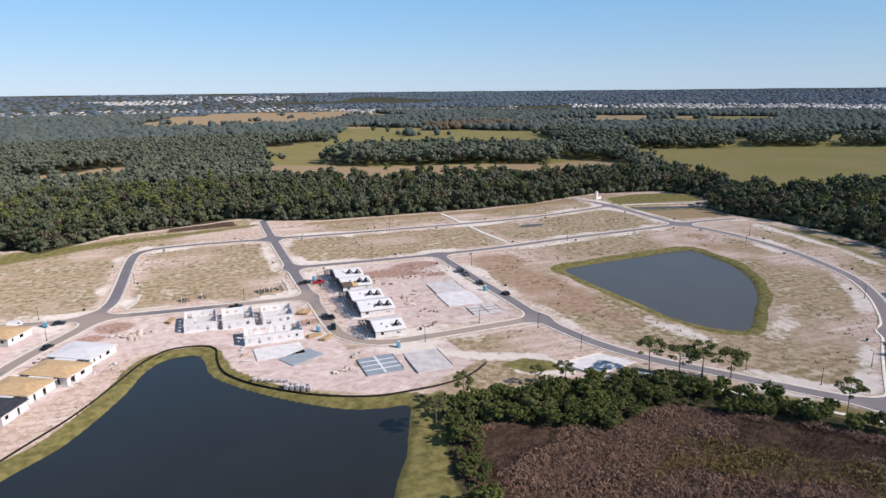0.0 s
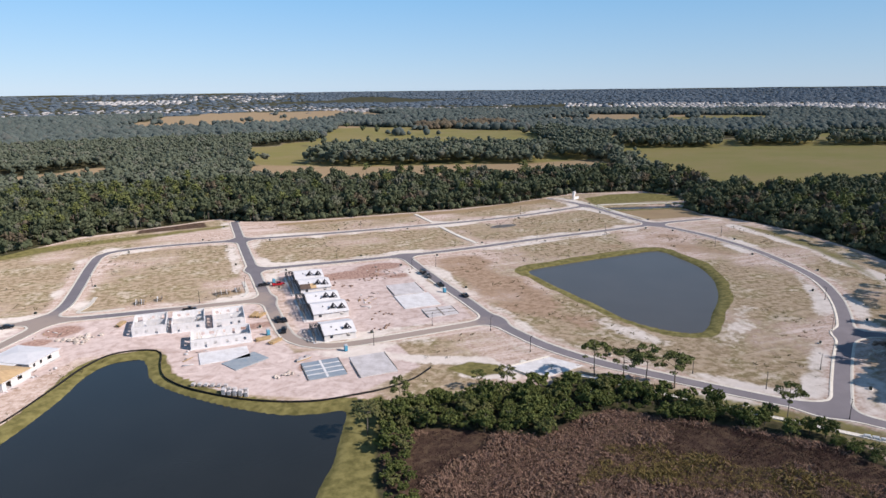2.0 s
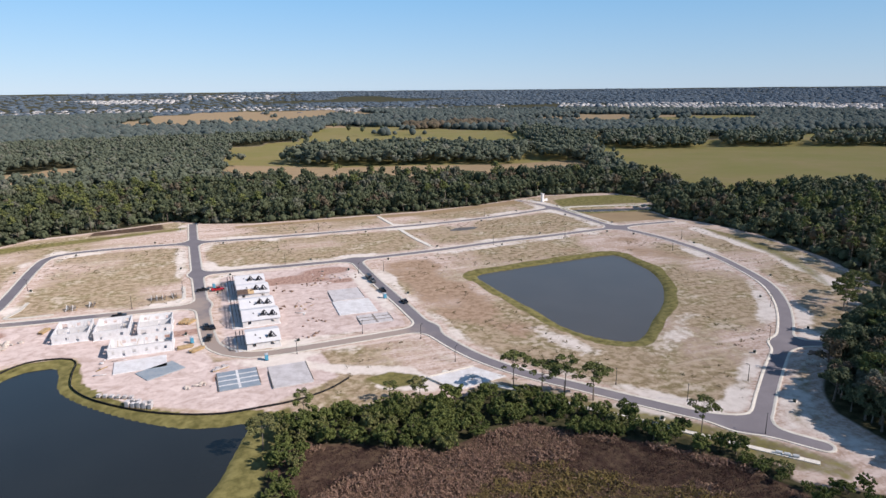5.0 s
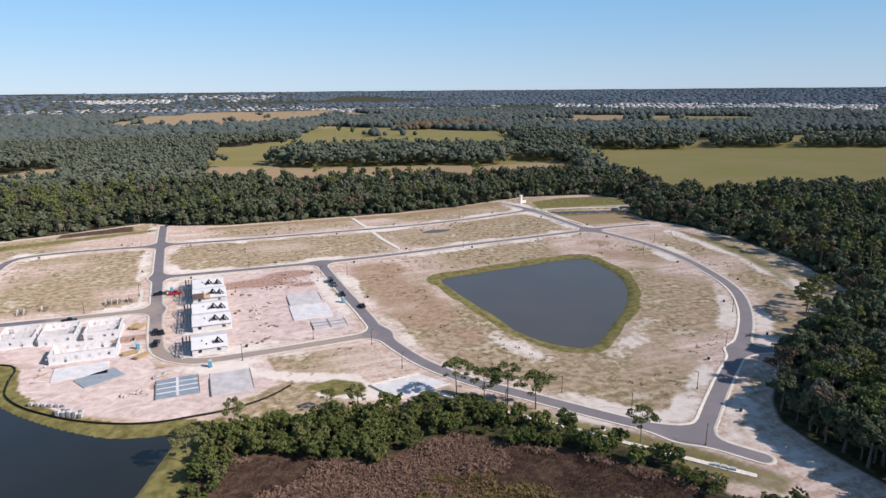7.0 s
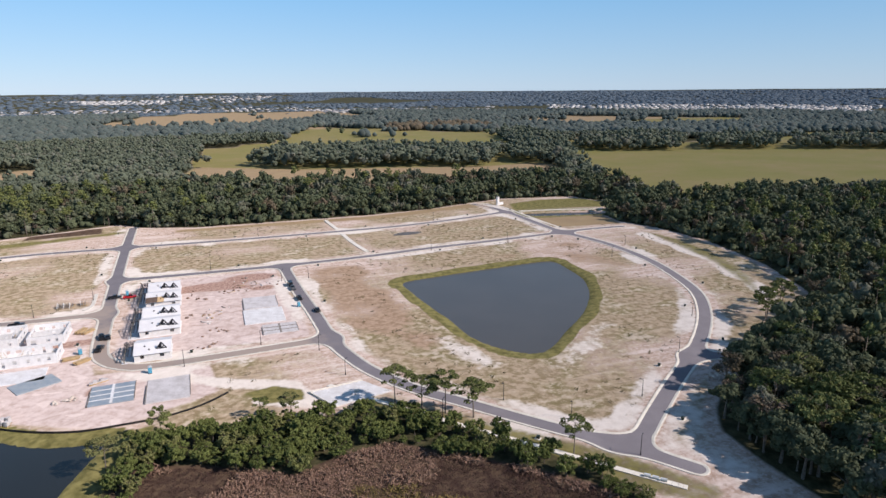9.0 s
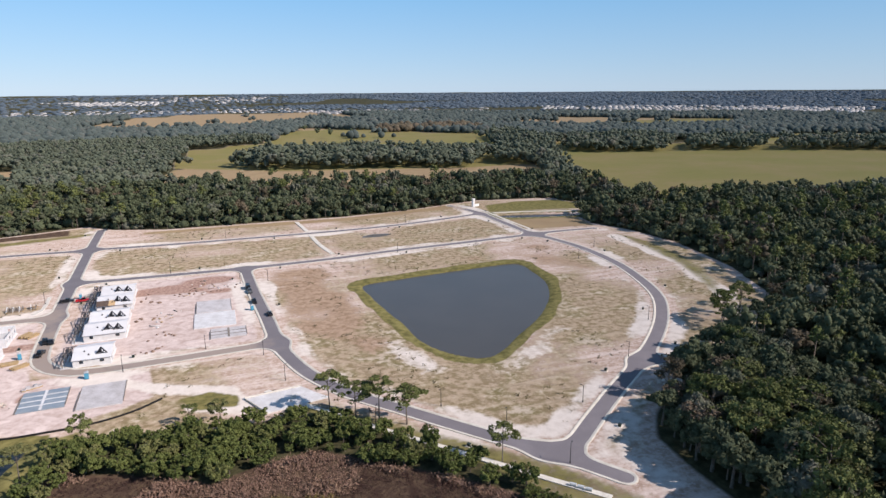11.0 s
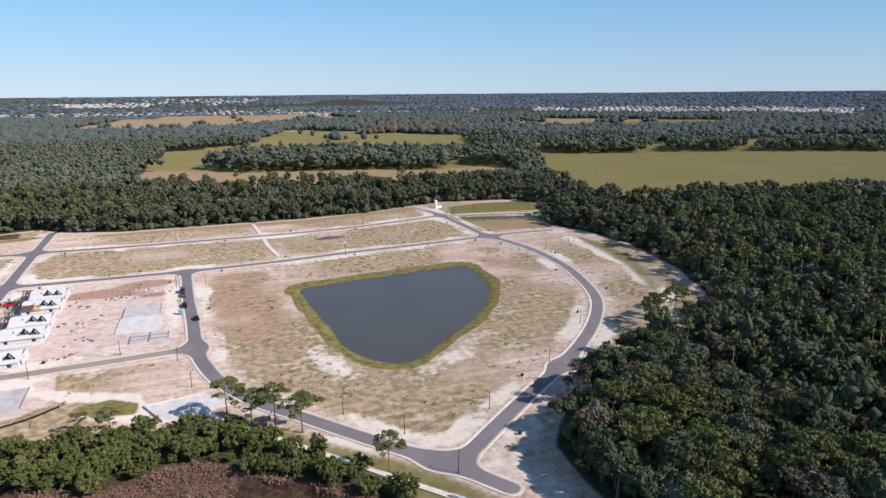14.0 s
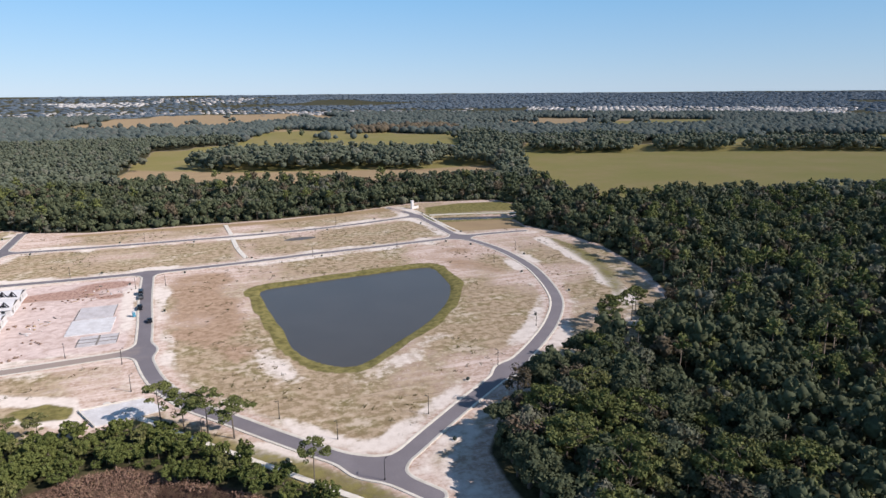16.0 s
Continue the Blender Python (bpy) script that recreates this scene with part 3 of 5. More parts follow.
def build_roads():
    xs, ys, D = road_field()
    corners = [(0, 0), (0, 1), (1, 1), (1, 0)]
    verts, index, faces, segs = [], {}, [], []

    def vertex(key, x, y):
        if key not in index:
            index[key] = len(verts)
            verts.append((x, y))
        return index[key]

    for j, i in zip(*np.where(np.minimum.reduce([D[:-1, :-1], D[1:, :-1], D[:-1, 1:], D[1:, 1:]]) < 0)):
        v = [D[j + a, i + b] for a, b in corners]
        ring, cut = [], []
        for k in range(4):
            (a, b), (c, e) = corners[k], corners[(k + 1) % 4]
            p, q = v[k], v[(k + 1) % 4]
            if p < 0:
                ring.append(vertex((j + a, i + b), xs[i + b], ys[j + a]))
            if (p < 0) != (q < 0):
                s = p / (p - q)
                key = (min((j + a, i + b), (j + c, i + e)), max((j + a, i + b), (j + c, i + e)))
                n = vertex(key, xs[i + b] + s * (xs[i + e] - xs[i + b]), ys[j + a] + s * (ys[j + c] - ys[j + a]))
                ring.append(n)
                cut.append(n)
        if len(ring) > 2:
            faces.append(ring[::-1])
        if len(cut) == 2:
            segs.append(cut)
    V = np.array(verts)
    e = 0.4
    normal = np.stack([sdf_roads(V + (e, 0)) - sdf_roads(V - (e, 0)), sdf_roads(V + (0, e)) - sdf_roads(V - (0, e))], 1)
    normal /= np.maximum(np.hypot(*normal.T), 1e-6)[:, None]
    return V, faces, np.array(segs), normal


RV, RF, RS, RN = build_roads()
dust = np.zeros(len(RV))
for (sx, sy), r in [((40, 240), 30), ((52, 216), 24), ((-60, 262), 40), ((20, 279), 26), ((90, 215), 30), ((288, 450), 10), ((-100, 290), 40)]:
    dust = np.maximum(dust, ramp(-np.hypot(RV[:, 0] - sx, RV[:, 1] - sy) / r, -1.3, -0.3))
by_size = {}
for f in RF:
    by_size.setdefault(len(f), []).append(f)
road = new("road", mesh_np("road", np.column_stack([RV, np.full(len(RV), 0.05)]), list(by_size.values()), [ASPHALT], attrs={"dust": dust}))
tagged(road, "smooth grey asphalt streets of a new housing plan", "road", kind="structure")


def kerbs():
    a, b = RV[RS[:, 0]], RV[RS[:, 1]]
    na, nb = RN[RS[:, 0]], RN[RS[:, 1]]
    rows = []
    for off, z in ((-0.5, 0.056), (0.0, 0.17), (0.42, 0.17), (0.5, -0.25)):
        rows.append((np.column_stack([a + na * off, np.full(len(a), z)]), np.column_stack([b + nb * off, np.full(len(b), z)])))
    n = len(a)
    verts = np.concatenate([r for pair in rows for r in pair])
    k = np.arange(n)
    faces = [np.stack([k + 2 * r * n, k + (2 * r + 1) * n, k + (2 * r + 3) * n, k + (2 * r + 2) * n], 1) for r in range(3)]
    ob = new("kerb", mesh_np("kerb", verts, faces, [KERB]))
    return tagged(ob, "pale concrete kerb and gutter along the streets", "kerb", kind="structure")


kerbs()


def strip(name, line, width, top, mat, label, joint=1.5):
    """A raised concrete path cut into bays."""
    line = smooth_line(line, False, joint)
    d = np.gradient(line, axis=0)
    d /= np.hypot(*d.T)[:, None]
    side = np.stack([-d[:, 1], d[:, 0]], 1) * width / 2
    owner = None
    bm = bmesh.new()
    for k in range(len(line) - 1):
        g = d[k] * 0.02
        ring = [line[k] + side[k] + g, line[k] - side[k] + g, line[k + 1] - side[k + 1] - g, line[k + 1] + side[k + 1] - g]
        up = [bm.verts.new((*p, top)) for p in ring]
        dn = [bm.verts.new((*p, -0.3)) for p in ring]
        bm.faces.new(up)
        for i in range(4):
            bm.faces.new((dn[i], dn[(i + 1) % 4], up[(i + 1) % 4], up[i]))
    return tagged(part(name, bm, mat), label, "pavement", kind="structure")


strip("pavement", [(112, 178), (118, 169), (127, 158), (138, 144), (149, 131), (159, 119), (169, 107), (180, 94)], 1.7, 0.14, CONCRETE, "pale concrete footpath beside the street")
strip("pavement", [(159, 440), (161, 406)], 2.6, 0.14, CONCRETE, "pale concrete footpath between empty lots")
strip("pavement", [(161, 395), (162, 366), (165, 340)], 2.6, 0.14, CONCRETE, "pale concrete footpath between empty lots")
strip("pavement", [(-34, 310), (-35, 298), (-38, 290), (-30, 288), (-20, 288)], 1.6, 0.14, CONCRETE, "short new concrete footpath at a corner")
strip("pavement", [(30, 310), (30.5, 292), (28, 286)], 1.6, 0.14, CONCRETE, "short new concrete footpath at a corner")
strip("pavement", [(301, 419), (318, 416.5), (342, 410.5), (365, 403)], 2.4, 0.2, CONCRETE, "pale edge of a bank along the ditch")
strip("pavement", [(298, 440), (298.5, 420), (299, 385), (300, 358)], 1.5, 0.14, CONCRETE, "pale concrete footpath beside the entry street")

# ---- trees ----
def ico(sub):
    bm = bmesh.new()
    bmesh.ops.create_icosphere(bm, subdivisions=sub, radius=1)
    bm.verts.ensure_lookup_table()
    v = np.array([p.co[:] for p in bm.verts])
    f = np.array([[p.index for p in q.verts] for q in bm.faces])
    bm.free()
    return v, f


ICO1, ICO2 = ico(1), ico(2)


def lumpy(base, r, amount=0.28):
    v, f = base
    k = 1 + amount * (r.random(len(v)) * 2 - 1)
    return v * k[:, None], f


def cards(r, lobes, n, size, droop=0.0):
    """Leaf sprays scattered over rounded lobes: each a bent pair of triangles facing roughly outward."""
    lobes = np.asarray(lobes, float)
    weight = lobes[:, 3] * lobes[:, 4]
    pick = r.choice(len(lobes), n, p=weight / weight.sum())
    d = r.normal(size=(n, 3))
    d[:, 2] = np.abs(d[:, 2]) * 1.0 - 0.35
    d /= np.linalg.norm(d, axis=1)[:, None]
    rad = lobes[pick][:, [3, 3, 4]]
    c = lobes[pick, :3] + d * rad * (0.82 + 0.32 * r.random((n, 1)))
    out = d + 0.7 * r.normal(size=(n, 3))
    out /= np.linalg.norm(out, axis=1)[:, None]
    a = np.cross(out, r.normal(size=(n, 3)))
    a /= np.linalg.norm(a, axis=1)[:, None]
    b = np.cross(out, a)
    s = size * (0.6 + 0.8 * r.random((n, 1)))
    quad = np.stack([c - a * s, c - b * s * 0.6 - out * s * 0.25, c + a * s, c + b * s * 0.6 - out * s * 0.25], 1).reshape(-1, 3)
    k = np.arange(n)[:, None] * 4
    return quad, np.concatenate([k + [0, 1, 2], k + [0, 2, 3]])


def crown_mesh(name, r, lobes, n, size, mat, core=ICO2, shrink=0.86):
    vs, fs, off = [], [], 0
    for x, y, z, rh, rv in lobes:
        v, f = lumpy(core, r)
        vs.append(v * (rh * shrink, rh * shrink, rv * shrink) + (x, y, z))
        fs.append(f + off)
        off += len(v)
    v, f = cards(r, lobes, n, size)
    vs.append(v)
    fs.append(f + off)
    v = np.concatenate(vs)
    return mesh_np(name, v, [np.concatenate(fs)], [mat], attrs={"tint": np.zeros(len(v))}, smooth=True)


def trunk_mesh(r, height, radius, limbs, reach, name="trunk", low=0.45):
    bm = bmesh.new()
    lean = r.normal(size=2) * height * 0.03
    tube(bm, [(0, 0, -0.4), (lean[0] * 0.4, lean[1] * 0.4, height * 0.4), (lean[0], lean[1], height)], [radius * 1.25, radius * 0.85, radius * 0.3])
    for k in range(limbs):
        a = 6.2832 * (k + r.random()) / limbs
        z = height * (low + (0.9 - low) * r.random())
        q = reach * (0.6 + 0.5 * r.random())
        s = z / height
        tube(bm, [(lean[0] * s, lean[1] * s, z), (math.cos(a) * q * 0.5, math.sin(a) * q * 0.5, z + q * 0.3), (math.cos(a) * q, math.sin(a) * q, z + q * 0.55)], [radius * 0.4, radius * 0.25, radius * 0.08], 5)
    me = bpy.data.meshes.new(name)
    bm.to_mesh(me)
    bm.free()
    me.materials.append(BARK)
    return me


def tree_kind(name, seed, kind):
    """One tree: an Empty with its trunk and its crown."""
    r = np.random.default_rng(seed)
    if kind == "oak":
        h, w = 12.5, 4.6
        lobes = [(0, 0, h * 0.70, w * 0.55, h * 0.2)] + [(w * q * math.cos(a), w * q * math.sin(a), h * (0.86 - 0.42 * q * q + 0.12 * r.random()), w * (0.22 + 0.14 * r.random()), h * (0.075 + 0.04 * r.random())) for a, q in zip(r.random(26) * 6.28, 0.2 + 0.75 * np.sqrt(r.random(26)))]
        trunk, crown = trunk_mesh(r, h * 0.7, 0.36, 6, w * 0.75), crown_mesh("crown", r, lobes, 1300, 0.47, LEAF, ICO1, 0.78)
    elif kind == "pine":
        h, w = 15.0, 5.6
        lobes = [(w * q * math.cos(a), w * q * math.sin(a), h * (0.95 - 0.25 * q * q + 0.10 * (r.random() - 0.5)), 0.9 + 0.75 * r.random(), 0.42 + 0.28 * r.random()) for a, q in zip(r.random(22) * 6.28, 0.15 + 0.85 * np.sqrt(r.random(22)))]
        lobes += [(w * 0.7 * math.cos(a), w * 0.7 * math.sin(a), h * (0.55 + 0.12 * r.random()), 0.8 + 0.4 * r.random(), 0.4) for a in r.random(4) * 6.28]
        trunk, crown = trunk_mesh(r, h * 0.93, 0.22, 12, w * 0.9, low=0.55), crown_mesh("crown", r, lobes, 1200, 0.42, PINE, ICO1, 0.35)
    elif kind == "grey":
        h, w = 12.0, 4.2
        lobes = [(w * 0.6 * q * math.cos(a), w * 0.6 * q * math.sin(a), h * z, w * 0.36, h * 0.11) for a, q, z in zip(r.random(8) * 6.28, r.random(8) + 0.3, 0.5 + 0.42 * r.random(8))]
        trunk, crown = trunk_mesh(r, h * 0.92, 0.30, 14, w * 0.95, low=0.3), crown_mesh("crown", r, lobes, 420, 0.42, CYPRESS, ICO1, 0.45)
    else:
        h, w = 6.5, 2.9
        lean = r.normal(size=2) * 0.5
        lobes = [(0, 0, h * 0.42, w * 0.5, h * 0.24)] + [(w * q * math.cos(a) + lean[0] * z, w * q * math.sin(a) + lean[1] * z, h * (0.22 + 0.72 * z * (1 - 0.35 * q)), w * (0.13 + 0.15 * r.random()), h * (0.05 + 0.07 * r.random())) for a, q, z in zip(r.random(34) * 6.28, 0.12 + 0.88 * np.sqrt(r.random(34)), r.random(34) ** 0.7)]
        trunk, crown = trunk_mesh(r, h * 0.7, 0.16, 4, w * 0.6), crown_mesh("crown", r, lobes, 950, 0.30, BUSH, ICO1, 0.68)
    return name, trunk, crown


KINDS = {
    "oak": [tree_kind("oak_tree", 10 + k, "oak") for k in range(4)],
    "pine": [tree_kind("pine_tree", 20 + k, "pine") for k in range(4)],
    "grey": [tree_kind("bare_tree", 30 + k, "grey") for k in range(2)],
    "bush": [tree_kind("shrub_tree", 40 + k, "bush") for k in range(7)],
}
TREE_LABEL = {"oak": "dense dark green broadleaf tree at the wood's edge", "pine": "tall slender pine with an open yellow-green crown", "grey": "thin grey-brown tree, nearly bare of leaves", "bush": "bright green bushy tree beside the reddish marsh"}
TREE_GROUP = {"oak": "trees of the near wood", "pine": "tall pines", "grey": "trees of the near wood", "bush": "shrub trees by the marsh"}


def plant(kind, x, y, scale=1.0, label=""):
    name, trunk, crown = KINDS[kind][int(rng.integers(len(KINDS[kind])))]
    ob = new(name)
    ob.empty_display_size = 0.5
    z = scale * (0.9 + 0.25 * rng.random())
    wide = scale * (0.8 + 0.4 * rng.random())
    ob.matrix_world = Matrix.LocRotScale((x, y, 0), Euler((0, 0, rng.random() * 6.28)), (wide, scale, z))
    for key, data in (("trunk", trunk), ("crown", crown)):
        o = new(key, data)
        o.parent = ob
    return tagged(ob, label or TREE_LABEL[kind], "tree", TREE_GROUP[kind])


def scatter(poly, gap, seed, jitter=0.5, keep=None):
    """Uneven spacing inside an outline."""
    r = np.random.default_rng(seed)
    poly = np.asarray(poly, float)
    lo, hi = poly.min(0), poly.max(0)
    X, Y = np.meshgrid(np.arange(lo[0], hi[0], gap), np.arange(lo[1], hi[1], gap))
    X = X + (np.arange(len(X)) % 2)[:, None] * gap / 2
    Q = np.stack([X.ravel(), Y.ravel()], 1) + (r.random((X.size, 2)) - 0.5) * gap * 2 * jitter
    return Q[inside(Q, poly)]


for x, y in [(128, 158), (134, 151), (140, 148), (146.5, 142.5)]:
    plant("pine", x, y, 0.85, "tall slender pine standing between footpath and marsh")
for x, y, s in [(163, 116, 0.66), (90, 164, 0.45), (98, 160, 0.55), (64, 160, 0.6), (285, 172, 0.8), (289, 175, 0.85), (281, 168, 0.7), (308, 186, 0.7), (300, 178, 0.8), (52, 150, 0.7)]:
    plant("pine", x, y, s)

for x, y in scatter(BELT, 3.5, 3):
    if np.hypot(x - 134, y - 150) > 3:
        plant("bush", x, y, 0.4 + 0.65 * rng.random() ** 1.3)

for x, y in scatter(SCRUB, 5.5, 8):
    plant("bush", x, y, 0.35 + 0.45 * rng.random())

NEAR_WOOD = [(205.5, 90), (207, 111), (215, 122), (227, 131), (241, 138.5), (254, 143.5), (264, 147), (266, 120), (266, 60), (206, 60)]
near_wood = scatter(NEAR_WOOD, 6.0, 5)
for x, y in near_wood:
    k = rng.random()
    plant("oak" if k < 0.62 else "pine" if k < 0.84 else "grey", x, y, 0.74 + 0.44 * rng.random())
for x, y in smooth_line(NEAR_WOOD[:7], False, 7):
    plant("oak", x + 3.5 + 2 * rng.random(), y - 1.5 + 2 * rng.random(), 0.42 + 0.3 * rng.random(), "low dark green broadleaf tree filling the wood's edge")
for x, y in [(268, 152), (274, 156), (281, 158), (297, 166), (306, 168), (318, 178), (326, 186), (312, 172)]:
    plant("grey" if rng.random() < 0.5 else "oak", x, y, 0.6 + 0.35 * rng.random())


def merged(name, mats, tmpl, Q, Z, S, T, mat_of, label, category="woods"):
    """Many trees joined into one mesh: tmpl is a list of (verts, leaf faces, trunk faces)."""
    r = np.random.default_rng(len(Q))
    pick = r.integers(len(tmpl), size=len(Q))
    vs, leaf, stem, tint, off = [], [[] for _ in mats], [], [], 0
    for k, (v, lf, tf) in enumerate(tmpl):
        for g in range(len(mats) - 1):
            sel = np.where((pick == k) & (mat_of == g))[0]
            if not len(sel):
                continue
            a = r.random(len(sel)) * 6.2832
            c, s = np.cos(a)[:, None], np.sin(a)[:, None]
            sc = S[sel][:, None]
            tall = sc * (0.85 + 0.35 * r.random((len(sel), 1)))
            X = (v[None, :, 0] * c - v[None, :, 1] * s) * sc + Q[sel, 0][:, None]
            Y = (v[None, :, 0] * s + v[None, :, 1] * c) * sc + Q[sel, 1][:, None]
            W = v[None, :, 2] * tall + Z[sel][:, None]
            vs.append(np.stack([X, Y, W], -1).reshape(-1, 3))
            base = off + np.arange(len(sel))[:, None, None] * len(v)
            leaf[g].append((lf[None] + base).reshape(-1, 3))
            if tf is not None:
                stem.append((tf[None] + base).reshape(-1, 3))
            tint.append(np.repeat(T[sel], len(v)))
            off += len(sel) * len(v)
    polys, slots = [], []
    for g in range(len(mats) - 1):
        if leaf[g]:
            polys.append(np.concatenate(leaf[g]))
            slots.append(g)
    if stem:
        polys.append(np.concatenate(stem))
        slots.append(len(mats) - 1)
    ob = new(name, mesh_np(name, np.concatenate(vs), polys, mats, slots, {"tint": np.concatenate(tint)}, smooth=True))
    return tagged(ob, label, category, kind="stuff")


def template(seed, lobes, core, n, size, stem=True, shrink=0.92):
    r = np.random.default_rng(seed)
    vs, fs, off = [], [], 0
    for x, y, z, rh, rv in lobes:
        v, f = lumpy(core, r, 0.3)
        vs.append(v * (rh * shrink, rh * shrink, rv * shrink) + (x, y, z))
        fs.append(f + off)
        off += len(v)
    if n:
        v, f = cards(r, lobes, n, size)
        vs.append(v)
        fs.append(f + off)
        off += len(v)
    tf = None
    if stem:
        a = np.arange(3) * 2.094
        ring = np.stack([np.cos(a), np.sin(a), 0 * a], 1)
        top = lobes[0][2]
        vs.append(np.concatenate([ring * 0.24, ring * 0.12 + (0.2, 0.1, top)]))
        tf = np.array([[0, 1, 4], [0, 4, 3], [1, 2, 5], [1, 5, 4], [2, 0, 3], [2, 3, 5]]) + off
    return np.concatenate(vs), np.concatenate(fs), tf


def lobe_set(r, h, w, n):
    return [(0, 0, h * 0.62, w * 0.6, h * 0.26)] + [(w * q * math.cos(a), w * q * math.sin(a), h * (0.86 - 0.45 * q * q + 0.12 * r.random()), w * (0.30 + 0.16 * r.random()), h * (0.11 + 0.05 * r.random())) for a, q in zip(r.random(n) * 6.28, 0.25 + 0.65 * r.random(n))]


MID = [template(50 + k, lobe_set(np.random.default_rng(60 + k), 12.5, 4.7, 5), ICO1, 92, 0.74, shrink=0.74) for k in range(4)]
MIDPINE = [template(70 + k, [(0, 0, 14.2, 1.9, 1.6), (0.9, 0.3, 12.4, 2.0, 1.0), (-0.8, 0.5, 11.2, 1.7, 0.9), (1.9, -1.2, 12.9, 1.5, 0.7), (-2.0, -0.9, 12.6, 1.4, 0.7)], ICO1, 90, 0.6, shrink=0.6) for k in range(3)]
FAR = [template(80 + k, lobe_set(np.random.default_rng(85 + k), 12, 5.2, 2), ICO1, 12, 1.2, False, 0.92) for k in range(5)]
LOW = [template(84 + k, [(0, 0, 1.9, 2.2, 2.0), (1.5, 0.8, 1.3, 1.7, 1.6), (-1.3, 1.2, 1.2, 1.6, 1.5)], ICO1, 10, 0.8, False, 0.85) for k in range(4)]
FARTHER = [template(90 + k, [(0, 0, 5.0, 7.2, 5.6)], ICO1, 0, 0, False, 1.0) for k in range(4)]

MOUND = [template(95 + k, [(0, 0, 1.5, 8.5, 3.6)], ICO1, 0, 0, False, 1.0) for k in range(3)]

EYE0 = np.array([70.0, -10.0])


def wedge(Q, left=17.0, right=60.0):
    """What lies ahead, from either end of the flight."""
    a, b = Q - (-6.0, 0.0), Q - (150.0, -24.0)
    return (np.degrees(np.arctan2(a[:, 0], a[:, 1])) > -left) & (np.degrees(np.arctan2(b[:, 0], b[:, 1])) < right)


def woods(gap, near_r, far_r, seed):
    r = np.random.default_rng(seed)
    xs, ys = np.arange(-1900, 4300, gap), np.arange(60, 4700, gap)
    xs, ys = xs[(xs > -far_r * 0.5) & (xs < far_r)], ys[ys < far_r]
    X, Y = np.meshgrid(xs, ys)
    X = X + (np.arange(len(X)) % 2)[:, None] * gap / 2
    Q = np.stack([X.ravel(), Y.ravel()], 1)
    d = np.hypot(*(Q - EYE0).T)
    Q = Q[(d > near_r) & (d < far_r) & wedge(Q)]
    Q = Q + (r.random(Q.shape) - 0.5) * gap * 1.3
    out = (signed(Q, SITE) > 2.5) if near_r < 800 else np.ones(len(Q), bool)
    if near_r < 300:
        out &= ~inside(Q, NEAR_WOOD)
    field = np.zeros(len(Q), bool)
    ragged = (wobble(Q, 45, 11) - 0.5) * 42 + (wobble(Q, 17, 12) - 0.5) * 16
    for poly in PASTURES:
        field |= signed(Q, poly) < -4 + ragged * 0.6
    for poly in CLUMPS:
        field &= ~(signed(Q, poly) < ragged * 0.45 + 2)
    if near_r > 600:
        field &= ~((wobble(Q, 60, 13) > 0.84) & (r.random(len(Q)) < 0.5) & (Q[:, 1] > 1050))
    return Q[out & ~field], r


Q, r = woods(6.3, 60, 640, 1)
d = np.hypot(*(Q - EYE0).T)
pine = (r.random(len(Q)) < np.where(Q[:, 0] < 20, 0.22, np.where(Q[:, 1] < 330, 0.20, 0.05)))
grey = ~pine & (r.random(len(Q)) < 0.10)
size = 0.55 + 0.8 * r.random(len(Q)) ** 1.6
merged("mixed_wood", [LEAF, CYPRESS, BARK], MID, Q[~pine], rise(Q[~pine]), size[~pine], r.random((~pine).sum()) * 0.97, grey[~pine].astype(int), "dense mixed green woodland round the building land")
merged("pine_wood", [PINE, BARK], MIDPINE, Q[pine], rise(Q[pine]), size[pine], r.random(pine.sum()) * 0.97, np.zeros(pine.sum(), int), "tall yellow-green pines rising from the woodland")
Q, r = woods(6.2, 60, 640, 5)
Q = Q[signed(Q, SITE) > 1.5]
merged("undergrowth", [LEAF, BARK], LOW, Q, rise(Q), 0.7 + 0.9 * r.random(len(Q)), r.random(len(Q)) * 0.97, np.zeros(len(Q), int), "low green undergrowth beneath the woodland trees", "undergrowth")
Q, r = woods(7.7, 640, 1250, 2)
cyp = inside(Q, CLUMPS[6])
merged("far_wood", [MIDHAZE, CYPRESS, BARK], FAR, Q, rise(Q), (0.75 + 0.6 * r.random(len(Q))) * np.where(np.any([inside(Q, c) for c in CLUMPS], 0), 1.35, 1.0), r.random(len(Q)) * 0.97, cyp.astype(int), "dark far woodland between open pastures, thin haze in its leaves")
Q, r = woods(11.5, 1250, 2400, 3)
cyp = inside(Q, CLUMPS[6])
Z = rise(Q) + (wobble(Q, 240, 3) - 0.5) * 5
merged("distant_wood", [FARHAZE, CYPRESS, BARK], FARTHER, Q, Z, (0.75 + 0.6 * r.random(len(Q))), r.random(len(Q)) * 0.97, cyp.astype(int), "distant woodland, blue-green from haze painted into its leaves")
Q, r = woods(22.0, 2400, 4650, 4)
Z = rise(Q) + (wobble(Q, 240, 3) - 0.5) * 5 - 3
bearing, dist = np.degrees(np.arctan2(Q[:, 0] - 62, Q[:, 1] + 8)), np.hypot(Q[:, 0] - 62, Q[:, 1] + 8)
settled = ((bearing > 29) & (bearing < 55) & (dist > 2250) & (dist < 3000)) | ((bearing > 8) & (bearing < 26) & (dist < 2900)) | ((bearing < 8) & (dist > 2650) & (dist < 4400))
keep = (wobble(Q, 420, 5) > 0.2) & (~settled | (r.random(len(Q)) < 0.3))
